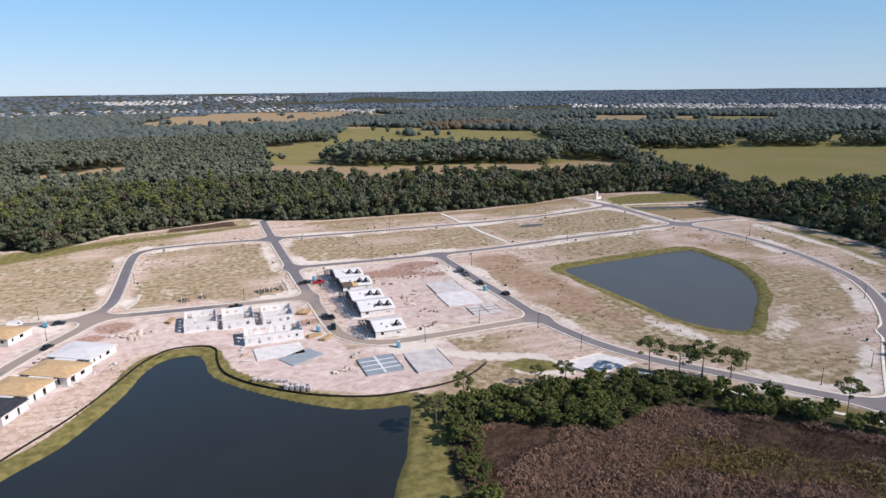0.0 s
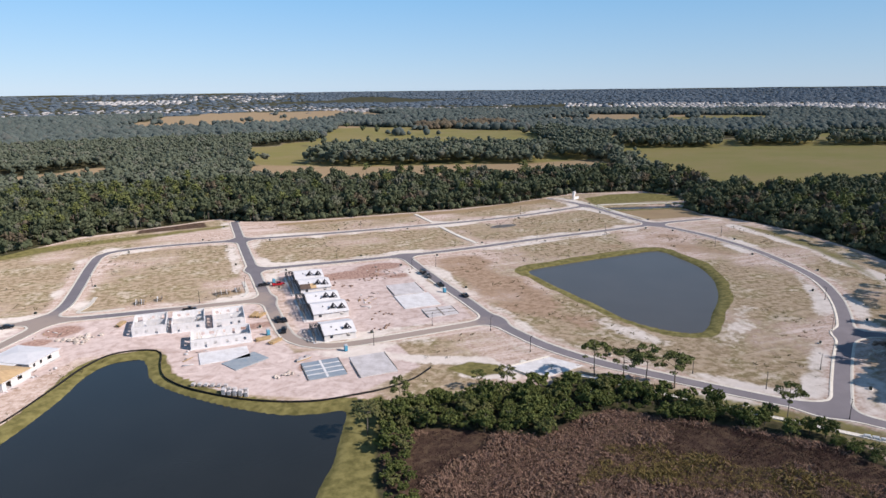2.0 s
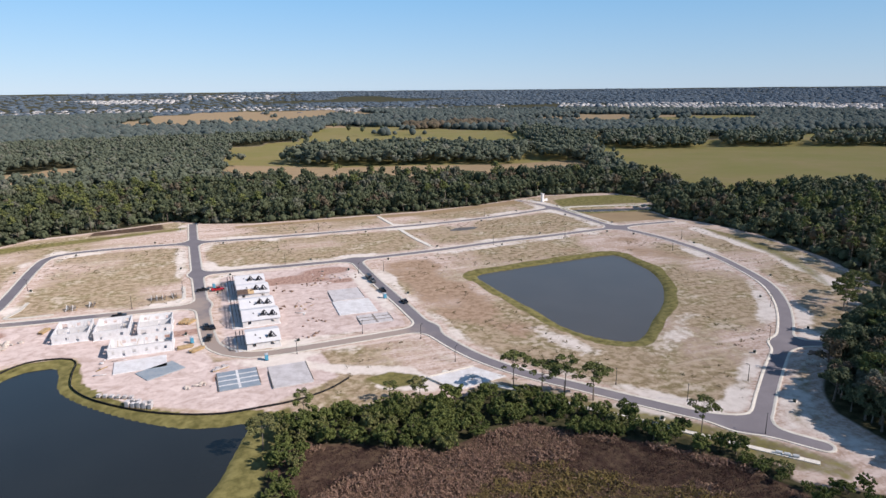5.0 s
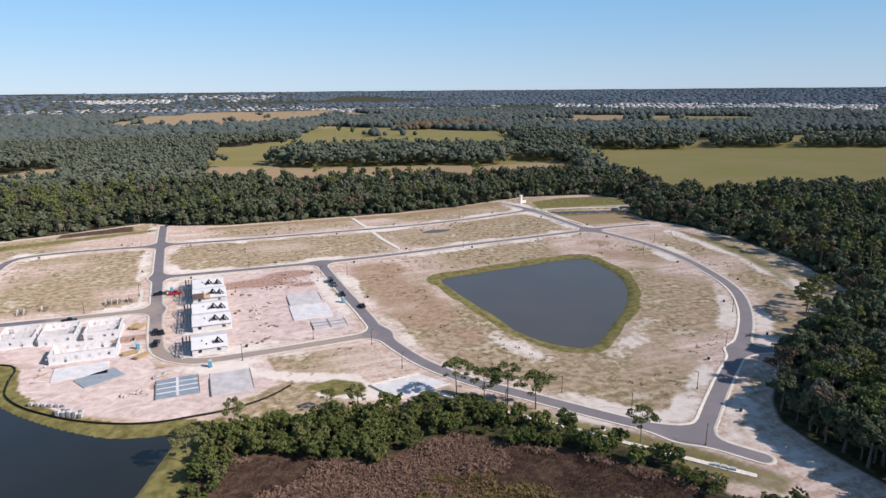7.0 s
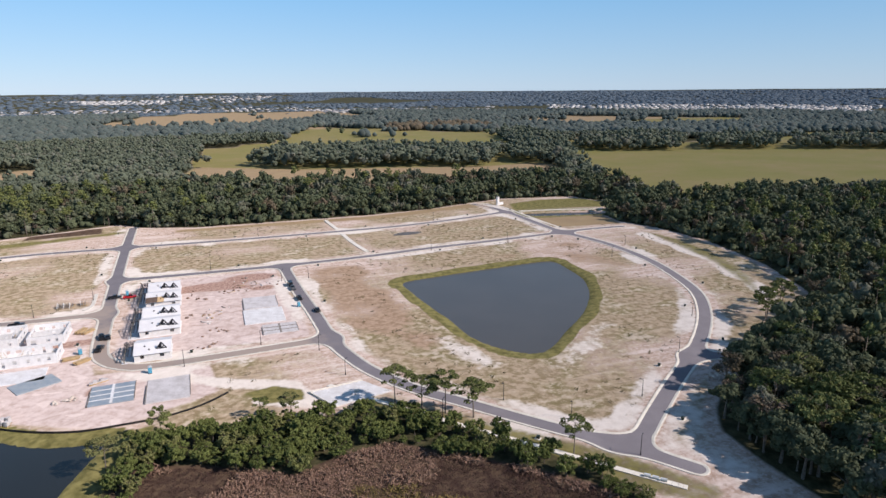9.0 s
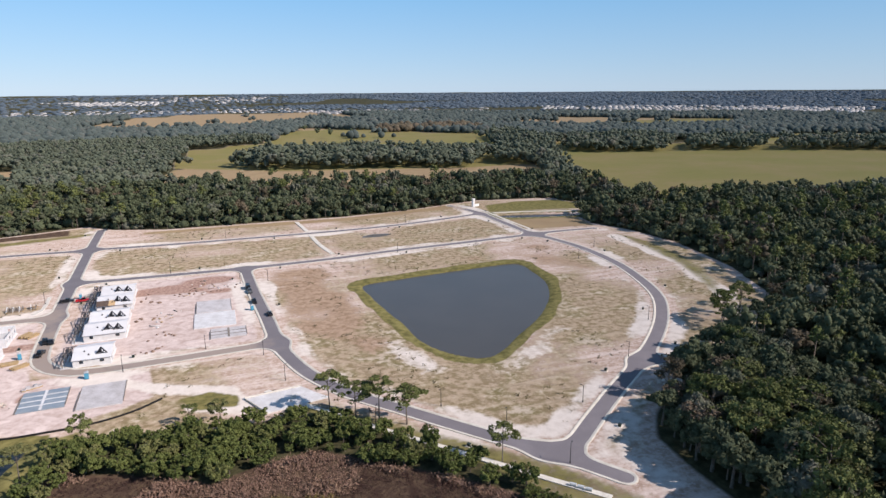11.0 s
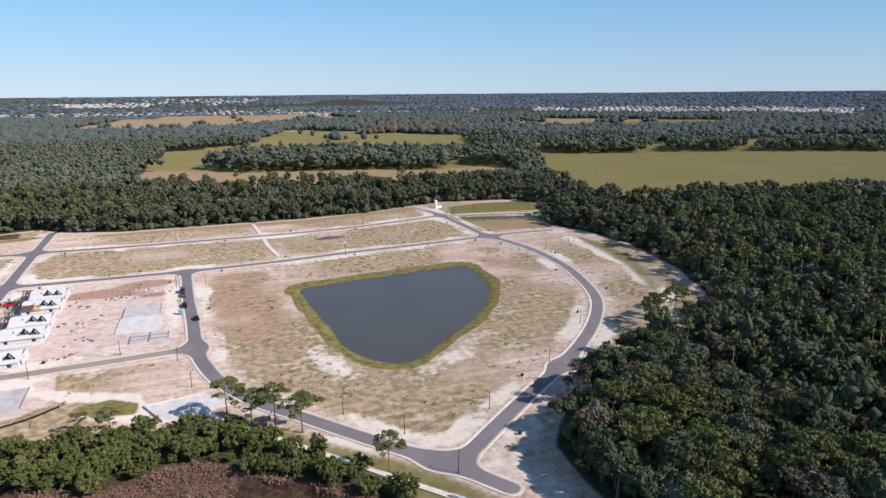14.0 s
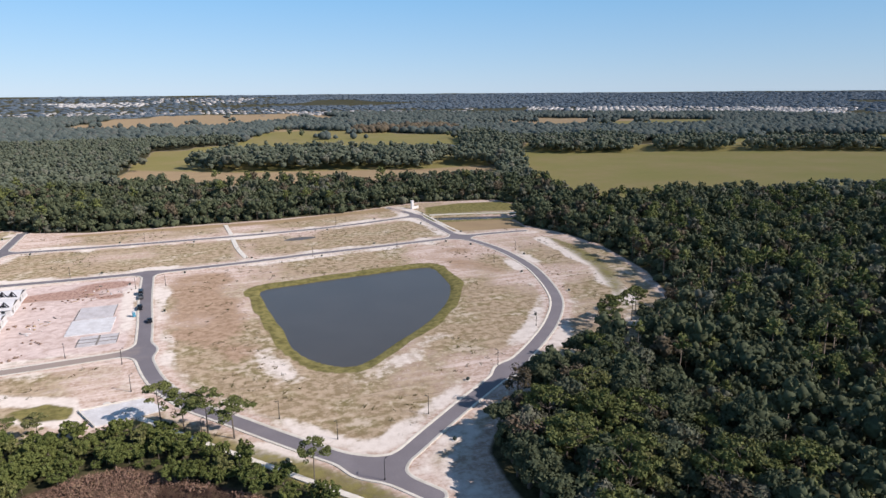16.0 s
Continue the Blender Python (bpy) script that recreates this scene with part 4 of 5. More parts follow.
merged("horizon_wood", [HORIZONHAZE, BARK], MOUND, Q[keep], Z[keep], (1.0 + 0.9 * r.random(len(Q)))[keep], r.random(keep.sum()) * 0.97, np.zeros(keep.sum(), int), "woodland towards the horizon, haze painted into its leaves")
lone = np.array(LONE, float)
merged("field_trees", [LEAF, BARK], FAR, lone, rise(lone), np.full(len(lone), 1.5), rng.random(len(lone)) * 0.9, np.zeros(len(lone), int), "single round oaks standing in far pastures", "trees")

# ---- marsh ----
def tuft(seed, n, h, spread_, size):
    r = np.random.default_rng(seed)
    c = np.column_stack([r.normal(size=(n, 2)) * spread_, h * (0.25 + 0.75 * r.random(n))])
    a = r.normal(size=(n, 3)) * (1, 1, 0.4)
    a /= np.linalg.norm(a, axis=1)[:, None]
    up = np.column_stack([r.normal(size=(n, 2)) * 0.8, np.ones(n) * 0.7])
    s = size * (0.6 + 0.8 * r.random((n, 1)))
    v = np.stack([c - a * s * 0.45 - up * s * 0.6, c + a * s * 0.45 - up * s * 0.5, c + up * s], 1).reshape(-1, 3)
    return v, np.arange(n * 3).reshape(-1, 3), None


Q = scatter(MARSH, 0.95, 9)
Q = Q[(signed(Q, BELT) > -1.5)]
r = np.random.default_rng(12)
jag = (wobble(Q, 9, 6) - 0.5) * 14
kind = np.where(signed(Q, OCHRE) < jag, 1, 0)
for poly in MAROON:
    kind = np.where(signed(Q, poly) < jag * 0.6, 2, kind)
kind = np.where((kind == 1) & (r.random(len(Q)) < 0.18), 0, kind)
merged("marsh_brush", [BRUSH, REED, DARKBRUSH, BARK], [tuft(100 + k, 17, 1.2, 0.62, 0.32) for k in range(5)], Q, np.full(len(Q), -0.1), (0.55 + 0.9 * wobble(Q, 7, 7)) * np.where(kind == 2, 0.6, 1.0), r.random(len(Q)) * 0.97, kind, "rusty brown marsh brush with ochre reeds", "marsh")

# ---- weeds on the open lots ----
Q = scatter([(-90, 290), (-60, 440), (190, 440), (345, 345), (350, 240), (230, 150), (190, 125), (60, 180), (-70, 190)], 4.6, 15)
Q = Q[(sdf_roads(Q) > 5.2) & (signed(Q, POND) > 9) & (signed(Q, LAKE) > 2)]
Q = Q[(wobble(Q, 16, 14) > 0.62)]
for poly in BUILD:
    Q = Q[~inside(Q, poly)]
r = np.random.default_rng(16)
merged("lot_weeds", [WEED, BARK], [tuft(120 + k, 7, 0.35, 0.5, 0.3) for k in range(4)], Q, np.full(len(Q), -0.12), 0.5 + 1.0 * r.random(len(Q)), r.random(len(Q)) * 0.97, np.zeros(len(Q), int), "scattered dry weeds on the empty lots", "weeds")

# ---- distant town ----
def far_house(seed, w, l):
    r = np.random.default_rng(seed)
    h, k = 3.0, 2.4
    v = np.array([(-w, -l, 0), (w, -l, 0), (w, l, 0), (-w, l, 0), (-w, -l, h), (w, -l, h), (w, l, h), (-w, l, h), (0, -l, h + k), (0, l, h + k)], float)
    walls = np.array([(0, 1, 5), (0, 5, 4), (1, 2, 6), (1, 6, 5), (2, 3, 7), (2, 7, 6), (3, 0, 4), (3, 4, 7), (4, 5, 8), (6, 7, 9)])
    return v, walls, np.array([(5, 6, 9), (5, 9, 8), (7, 4, 8), (7, 8, 9)])


TOWNWALL = material("far white walls", (0.60, 0.59, 0.58), 0.8, (0.36, 0.35, 0.35), 0.02)
TOWNROOF = material("far roofs", (0.50, 0.48, 0.46), 0.8, (0.22, 0.20, 0.19), 0.02)


def town(name, left, right, near_d, far_d, n, seed, size, label):
    r = np.random.default_rng(seed)
    a, d = np.radians(left + (right - left) * r.random(n * 3)), near_d + (far_d - near_d) * r.random(n * 3) ** 1.2
    Q = np.stack([62 + d * np.sin(a), -8 + d * np.cos(a)], 1)
    Q = np.round(Q / (26, 38)) * (26, 38) + r.normal(size=Q.shape) * 2.0
    Q = r.permutation(Q[wobble(Q, 300, seed) > 0.3])[:n]
    Z = rise(Q) + (wobble(Q, 240, 3) - 0.5) * 5 + 1.0
    merged(name, [TOWNWALL, TOWNROOF], [far_house(k, 6 + k, 9 + 2 * k) for k in range(3)], Q, Z, size * (0.8 + 0.4 * r.random(len(Q))), r.random(len(Q)), np.zeros(len(Q), int), label, "houses")


town("distant_houses", 30, 54, 2250, 2950, 1150, 1, 0.72, "white houses of a distant town among trees")
town("distant_houses", 9, 25, 2400, 2800, 330, 2, 0.7, "white houses of a distant town among trees")
town("distant_houses", -17, 9, 2620, 2900, 190, 3, 0.62, "white houses of a distant town among trees")
town("distant_houses", -17, 3, 3350, 3750, 260, 5, 0.75, "white houses of a distant town among trees")
town("distant_halls", -3, 6, 3600, 4200, 60, 4, 0.95, "white halls of a distant industrial park")

# ---- houses being built ----
def wall_bm(length, height, thick, openings):
    """A wall along x from 0, with its inner face at y = thick; openings (from, to, sill, head) go through."""
    xs = sorted({0.0, length, *[v for o in openings for v in o[:2]]})
    zs = sorted({0.0, height, *[v for o in openings for v in o[2:]]})
    bm = bmesh.new()
    for a, b in zip(xs, xs[1:]):
        for c, d in zip(zs, zs[1:]):
            mx, mz = (a + b) / 2, (c + d) / 2
            if not any(o[0] < mx < o[1] and o[2] < mz < o[3] for o in openings):
                box(bm, a, b, 0, thick, c, d)
    bmesh.ops.remove_doubles(bm, verts=bm.verts, dist=0.001)
    return bm


def put(ob, x, y, z=0.0, turn=0.0):
    ob.matrix_local = pose(x, y, z, 0, 0, turn)
    return ob


def outer_walls(h, w, l, height, mat, doors=True, seed=0, base=0.15):
    """Four walls with window and door holes round a plan w by l."""
    r = random.Random(seed)
    t = 0.2
    for n, (length, x, y, turn) in enumerate([(w, 0, 0, 0), (l - 2 * t - 0.004, w, t + 0.002, 90), (w, w, l, 180), (l - 2 * t - 0.004, 0, l - t - 0.002, 270)]):
        holes, at = [], 1.0 + r.random()
        while at + 2.2 < length:
            wide = r.choice((0.9, 1.2, 1.8))
            holes.append((at, at + wide, 0.0 if r.random() < 0.25 else 0.95, 2.15))
            at += wide + 1.6 + 1.8 * r.random()
        put(part("wall", wall_bm(length, height, t, holes), mat, h), x, y, base, turn)


def block_house(x, y, w, l, seed):
    h = thing("unfinished_house", x, y, 0, 0, "unroofed house of pale concrete block walls on its slab", "house", "houses being built")
    part("floor_slab", boxed((-0.3, w + 0.3, -0.3, l + 0.3, -0.2, 0.146)), FRESH, h, "pale concrete floor slab")
    outer_walls(h, w, l, 3.2, BLOCK, seed=seed)
    r = random.Random(seed + 50)
    at = 3.0
    while at < l - 2.5:
        cut = 1.5 + r.random() * (w - 5)
        put(part("partition", wall_bm(w - 0.5, 2.5, 0.12, [(cut, cut + 1.0, 0, 2.1)]), INNER, h), 0.25, at, 0.15)
        if r.random() < 0.8:
            side = 2.5 + r.random() * (w - 5)
            put(part("partition", wall_bm(3.4, 2.9, 0.12, []), INNER, h), side, at + 0.14, 0.15, 90)
        at += 5.0 + 1.8 * r.random()
    for k in range(5):
        a, b = r.random() * (w - 2) + 1, r.random() * (l - 2) + 1
        part("prop", beam(bmesh.new(), (a, b, 0.2), (a + r.uniform(-1.5, 1.5), b + r.uniform(-1, 1), 2.6), 0.09), TIMBER, h)
    lintel = boxed((0.02, 2.0, -0.06, -0.003, 2.6, 2.8))
    part("lintel", lintel, FRESH, h)
    return h


def roof_slope(x0, x1, y_eave, z_eave, y_ridge, z_ridge, thick=0.12):
    bm = bmesh.new()
    ring = [(x0, y_eave, z_eave), (x1, y_eave, z_eave), (x1, y_ridge, z_ridge), (x0, y_ridge, z_ridge)]
    up = [bm.verts.new(p) for p in ring]
    dn = [bm.verts.new((p[0], p[1], p[2] - thick)) for p in ring]
    bm.faces.new(up)
    bm.faces.new(dn[::-1])
    for i in range(4):
        bm.faces.new((dn[i], dn[(i + 1) % 4], up[(i + 1) % 4], up[i]))
    return bm


def truss(w, rise_, x):
    """A timber roof truss across y at x: chords and webs."""
    bm = bmesh.new()
    a, b, c = Vector((x, -0.4, 0)), Vector((x, w + 0.4, 0)), Vector((x, w / 2, rise_))
    for p, q in ((a, b), (a, c), (c, b), ((a + c) / 2, (a * 2 + b) / 3), ((b + c) / 2, (a + b * 2) / 3), (c, (a * 2 + b) / 3), (c, (a + b * 2) / 3)):
        beam(bm, p, q, 0.14, 0.22)
    return bm


def gable_frame(wide, tall):
    """An upright triangle of roof timbers facing y, its foot on z = 0."""
    bm = bmesh.new()
    a, b, c = Vector((-wide / 2, 0, 0)), Vector((wide / 2, 0, 0)), Vector((0, 0, tall))
    for p, q in ((a, b), (a, c), (c, b), ((a + b) / 2, c), ((a + b) / 2, (b + c) / 2)):
        beam(bm, p, q, 0.3, 0.34)
    return bm


def villa(x, y, w, l, seed, ply=False):
    """A white-wrapped low house whose end bay still stands open under bare trusses. The ridge runs along x."""
    h = thing("villa", x, y, 0, 0, "new house with white-wrapped roof and open end trusses", "house", "row of white-roofed houses")
    r = random.Random(seed)
    part("floor_slab", boxed((-0.6, w + 0.3, -0.2, l + 0.2, -0.2, 0.146)), FRESH, h)
    bay = 3.4
    put(part("wall", wall_bm(w - bay, 2.6, 0.2, [(2.0, 3.2, 0.95, 2.1), (w - bay - 3.4, w - bay - 2.0, 0.95, 2.1)]), PLASTER, h), bay, 0, 0.15)
    put(part("wall", wall_bm(w - bay, 2.6, 0.2, [(3.0, 4.0, 0.0, 2.1)]), PLASTER, h), w, l, 0.15, 180)
    put(part("wall", wall_bm(l - 0.41, 2.6, 0.2, [(2.0, 4.6, 0.0, 2.2), (7.0, 8.2, 0.9, 2.1)]), PLASTER, h), w, 0.205, 0.15, 90)
    put(part("wall", wall_bm(l - 0.41, 2.6, 0.2, [(1.0, 2.4, 0.0, 2.2), (4.0, 6.5, 0.0, 2.2), (9.0, 11.0, 0.0, 2.2)]), SHADEDARK, h, "wall of the open bay, coloured dark for shade"), bay, l - 0.205, 0.15, 270)
    ze, up = 2.85, l / 2 * 0.24
    part("roof", roof_slope(bay - 0.2, w + 0.4, -0.5, ze - 0.1, l / 2, ze + up), WHITEROOF, h, "white roof underlay over the boards")
    part("roof", roof_slope(bay - 0.2, w + 0.4, l + 0.5, ze - 0.1, l / 2, ze + up), WHITEROOF, h)
    # The bay's shadow pattern is painted into these near-black truss timbers.
    for xt in (0.2, 1.5, 2.6):
        put(part("truss", truss(l, up + 0.7, 0), SHADEDARK, h), xt, 0, ze - 0.25)
    for k in range(5):
        part("post", boxed((0.05, 0.35, 0.2 + (l - 0.7) * k / 4, 0.5 + (l - 0.7) * k / 4, 0.146, ze - 0.36)), GREYTIMBER, h)
    part("end_beam", boxed((0.0, 0.4, -0.3, l + 0.3, ze - 0.356, ze - 0.366 + 0.12)), GREYTIMBER, h)
    for fx, fy in ((w - 2.4, l * 0.12), (w - 5.2 - r.random(), l * 0.16)) if seed != 11 else ((w - 2.8, l * 0.14),):
        zf = ze - 0.1 + up * (fy + 0.5) / (l / 2 + 0.5)
        put(part("dormer_frame", gable_frame(3.4, 2.3), SHADEDARK, h, "open dormer truss on the white roof, coloured dark for shade"), fx, fy, zf)
        # Panel added as the dormer's shaded side, its shade put into the colour.
        part("dormer_board", tri_y(fx - 1.7, fx + 0.1, fy + 0.5, zf + 0.05, zf + 2.0), DARK, h, "added dark panel for the shaded side of the dormer")
    for vx, vy in ((w * 0.45, l * 0.3), (w * 0.55, l * 0.14)):
        zv = ze - 0.1 + up * (vy + 0.5) / (l / 2 + 0.5)
        part("roof_vent", boxed((vx - 0.22, vx + 0.22, vy - 0.22, vy + 0.22, zv - 0.1, zv + 0.4)), DARK, h)
    if ply:
        part("sheathing", roof_slope(bay + 2.6, w * 0.62, -0.7, ze - 0.05, l * 0.24, ze + up * 0.5 + 0.06, 0.05), PLY, h, "bare tan sheathing boards")
        part("roofing_felt", roof_slope(bay - 0.1, bay + 4.6, -0.8, ze, l * 0.24, ze + up * 0.5 + 0.12, 0.04), FELT, h, "brown felt strip")
    return h


def tri_y(x0, x1, y, z0, z1):
    """A thin upright triangular board facing y."""
    bm = bmesh.new()
    f = [bm.verts.new((x0, y, z0)), bm.verts.new((x1, y, z0)), bm.verts.new((x1, y, z1))]
    g = [bm.verts.new((v.co.x, y + 0.06, v.co.z)) for v in f]
    bm.faces.new(f)
    bm.faces.new(g[::-1])
    for i in range(3):
        bm.faces.new((f[i], f[(i + 1) % 3], g[(i + 1) % 3], g[i]))
    return bm


def hip_roof(w, l, ze, up, over=0.5, inset=None):
    bm = bmesh.new()
    i = inset or min(w, l) / 2
    x0, x1, y0, y1 = -over, w + over, -over, l + over
    base = [(x0, y0), (x1, y0), (x1, y1), (x0, y1)]
    r0, r1 = ((i, l / 2), (w - i, l / 2)) if w >= l else ((w / 2, i), (w / 2, l - i))
    b = [bm.verts.new((*p, ze)) for p in base]
    c = [bm.verts.new((*p, ze - 0.15)) for p in base]
    r = [bm.verts.new((*p, ze + up)) for p in (r0, r1)]
    if w >= l:
        fs = [(b[0], b[1], r[1], r[0]), (b[1], b[2], r[1]), (b[2], b[3], r[0], r[1]), (b[3], b[0], r[0])]
    else:
        fs = [(b[0], b[1], r[0]), (b[1], b[2], r[1], r[0]), (b[2], b[3], r[1]), (b[3], b[0], r[0], r[1])]
    for f in fs + [tuple(c[::-1])] + [(c[k], c[(k + 1) % 4], b[(k + 1) % 4], b[k]) for k in range(4)]:
        bm.faces.new(f)
    return bm


def shell_house(x, y, w, l, turn, roof, label, seed, up=1.1):
    h = thing("house_shell", x, y, 0, turn, label, "house", "houses by the lake")
    part("floor_slab", boxed((-0.3, w + 0.3, -0.3, l + 0.3, -0.2, 0.146)), SLAB, h)
    outer_walls(h, w, l, 2.75, PLASTER, seed=seed)
    part("roof", hip_roof(w, l, 3.05, up), roof, h)
    part("fascia", boxed((-0.56, -0.52, -0.5, l + 0.5, 2.88, 3.06), (w + 0.52, w + 0.56, -0.5, l + 0.5, 2.88, 3.06)), PLASTER, h)
    part("porch_roof", boxed((w * 0.25, w * 0.75, -2.6, -0.56, 2.75, 2.9)), PLASTER, h)
    for px in (w * 0.27, w * 0.73):
        part("porch_post", boxed((px - 0.1, px + 0.1, -2.5, -2.3, 0.0, 2.748)), PLASTER, h)
    return h


for x, y, w, l, s in [(-14, 251, 12, 16, 1), (0, 249.5, 12, 16, 2), (15, 248.5, 12, 15, 3), (7, 229.5, 21, 11, 4)]:
    block_house(x, y, w, l, s)
for x, y, w, l, s, ply in [(49.5, 219, 15, 14, 11, False), (49.5, 243, 17.5, 14.5, 12, False), (49.5, 258.2, 17.0, 14, 13, False), (49.5, 278.5, 17, 15, 14, True), (49.5, 294.2, 16.5, 15, 15, False)]:
    villa(x, y, w, l, s, ply)
shell_house(-57, 237.5, 16.5, 13, -31, WHITEROOF, "white-wrapped house shell on bare sand near the lake", 21, 0.7)
shell_house(-62, 224.5, 17, 11, -31, PLY, "house shell with a tan board roof near the lake", 22)
shell_house(-70, 213.5, 16, 11, -29, PLY, "house shell with a tan board roof near the lake", 23)
shell_house(-76, 202, 18, 10, -26, SHINGLE, "white house shell with a dark shingled roof", 24, 1.5)
shell_house(-89, 268, 17, 12, -27, PLY, "house shell with a tan board roof across the dirt street", 25)
shell_house(-97, 254, 17, 12, -27, PLASTER, "white house shell across the dirt street", 26)


# ---- floor slabs and pads ----
def slab_at(x, y, w, l, turn, mat, label, lines=0, line_mat=None, edge=True):
    h = thing("floor_slab", x, y, 0, turn, label, "slab", "poured slabs")
    part("slab", boxed((0, w, 0, l, -0.3, 0.16), bevel=0.03), mat, h)
    if edge:
        for a in ((-0.22, -0.06, 0, l * 0.8), (w + 0.06, w + 0.22, l * 0.1, l)):
            part("form_board", boxed((a[0], a[1], a[2], a[3], -0.1, 0.3)), GREYTIMBER, h, "dark timber form board")
    for k in range(lines):
        p = (k + 1) / (lines + 1)
        part("strip", boxed((0.1, w - 0.1, l * p - 0.35, l * p + 0.35, 0.164, 0.19)), line_mat or FRESH, h)
    if lines:
        part("strip", boxed((w * 0.5 - 0.4, w * 0.5 + 0.4, 0.1, l - 0.1, 0.194, 0.21)), line_mat or FRESH, h)
    return h


slab_at(10, 214.5, 16.5, 10.5, 3, FRESH, "fresh white concrete slab on bare sand", edge=False)
slab_at(21, 205.5, 13, 8.5, 30, MEMBRANE, "slab bed under blue-grey vapour membrane", edge=False)
slab_at(42.5, 189, 12.5, 14, 2, MEMBRANE, "slab bed with grey membrane and white taped seams", 3, FRESH)
slab_at(58.5, 185, 12.5, 17, 1, SLAB, "grey concrete slab with dark form boards")
slab_at(91, 243, 16, 18, -1, FRESH, "fresh white concrete slab inside the block", edge=False)
slab_at(92, 262, 14, 16, -1, SLAB, "grey concrete slab inside the block", 1, SLAB)
slab_at(97, 229.5, 13, 10.5, -1, SLAB, "grey slab bed with dark trenches", 2, GREYTIMBER)


def pad():
    h = thing("concrete_pad", 105.5, 163.5, 0, 0, "white concrete utility pad with a low kerb beside the footpath", "pad")
    part("pad_slab", prism([(0, 11), (17, 13.4), (21, 7), (24, 3), (5.5, -0.6)], -0.2, 0.22), FRESH, h)
    part("pad_kerb", prism([(0, 11.05), (17, 13.45), (17, 13.75), (-0.3, 11.35)], -0.2, 0.55), CONCRETE, h)
    part("pad_kerb", prism([(-0.3, 11.0), (0, 11.0), (5.5, -0.6), (5.2, -0.6)], -0.2, 0.55), CONCRETE, h)
    part("valve_box", boxed((13, 14.5, 6, 7.2, 0.222, 0.7), bevel=0.05), CONCRETE, h)


def prism(ring, z0, z1):
    bm = bmesh.new()
    up, dn = [bm.verts.new((*p, z1)) for p in ring], [bm.verts.new((*p, z0)) for p in ring]
    bm.faces.new(up)
    bm.faces.new(dn[::-1])
    for i in range(len(ring)):
        k = (i + 1) % len(ring)
        bm.faces.new((dn[i], dn[k], up[k], up[i]))
    return bm


pad()


# ---- vehicles ----
def paint(name, c):
    return material(name, c, 0.3, tuple(v * 0.9 for v in c), spec=0.5)


PAINT = {"black": paint("black car paint", (0.015, 0.016, 0.02)), "red": paint("red car paint", (0.45, 0.02, 0.03)), "white": paint("white car paint", (0.75, 0.75, 0.75)), "grey": paint("grey car paint", (0.12, 0.125, 0.135))}


def profile(bm, pts, half, taper=0.0):
    """An outline in x and z, made w wide along y."""
    mid = sum(p[1] for p in pts) / len(pts)
    a = [bm.verts.new((x, -half + (taper if z > mid else 0), z)) for x, z in pts]
    b = [bm.verts.new((x, half - (taper if z > mid else 0), z)) for x, z in pts]
    bm.faces.new(a)
    bm.faces.new(b[::-1])
    for i in range(len(pts)):
        k = (i + 1) % len(pts)
        bm.faces.new((a[k], a[i], b[i], b[k]))
    return bm


def vehicle(x, y, turn, colour, kind, label):
    name = {"pickup": "pickup_truck", "van": "van", "car": "car"}[kind]
    h = thing(name, x, y, 0.06, turn, label, kind if kind != "pickup" else "pickup truck", "parked vehicles")
    p = PAINT[colour]
    if kind == "pickup":
        body = [(-2.8, 0.45), (2.8, 0.45), (2.8, 0.95), (2.6, 1.08), (1.2, 1.15), (-0.6, 1.15), (-0.65, 0.7), (-2.6, 0.7), (-2.65, 1.12), (-2.8, 1.12)]
        cabin = [(1.3, 1.15), (0.7, 1.85), (-0.45, 1.88), (-0.65, 1.15)]
        part("bed_side", boxed((-2.8, -0.6, -0.97, -0.90, 0.7, 1.12), (-2.8, -0.6, 0.90, 0.97, 0.7, 1.12)), p, h)
    elif kind == "van":
        body = [(-2.7, 0.45), (2.7, 0.45), (2.7, 1.0), (2.2, 1.25), (1.7, 2.1), (-2.6, 2.15), (-2.7, 1.2)]
        cabin = [(2.12, 1.3), (1.72, 2.0), (1.0, 2.02), (1.0, 1.3)]
    else:
        body = [(-2.3, 0.4), (2.3, 0.4), (2.3, 0.8), (2.0, 0.95), (1.0, 1.02), (-1.7, 1.05), (-2.25, 1.0)]
        cabin = [(1.05, 1.02), (0.35, 1.58), (-1.1, 1.6), (-1.9, 1.04)]
    part("body", profile(bmesh.new(), body, 0.93 if kind != "pickup" else 0.98, 0.04), p, h)
    part("cabin_glass", profile(bmesh.new(), cabin, 0.80 if kind != "van" else 0.95, 0.1), GLASS, h, "dark glazed cabin")
    if kind != "van":
        tx = [q[0] for q in cabin]
        part("roof_panel", boxed((cabin[2][0] + 0.05, cabin[1][0] - 0.05, -0.7, 0.7, cabin[1][1] - 0.02, cabin[1][1] + 0.06), bevel=0.02), p, h)
    end = body[0][0]
    part("bumper", boxed((end - 0.08, end - 0.003, -0.85, 0.85, 0.45, 0.65)), STEEL, h)
    part("bumper", boxed((-end + 0.003, -end + 0.08, -0.85, 0.85, 0.45, 0.65)), STEEL, h)
    for sx in (-1, 1):
        for sy in (-1, 1):
            wheel = part("wheel", disc(bmesh.new(), (sx * -end * 0.62, sy * 0.88, 0.36), (0, 1, 0), 0.38, 0.26), TYRE, h)
            part("rim", disc(bmesh.new(), (sx * -end * 0.62, sy * 1.015, 0.36), (0, 1, 0), 0.22, 0.03), ALLOY, wheel)
    return h


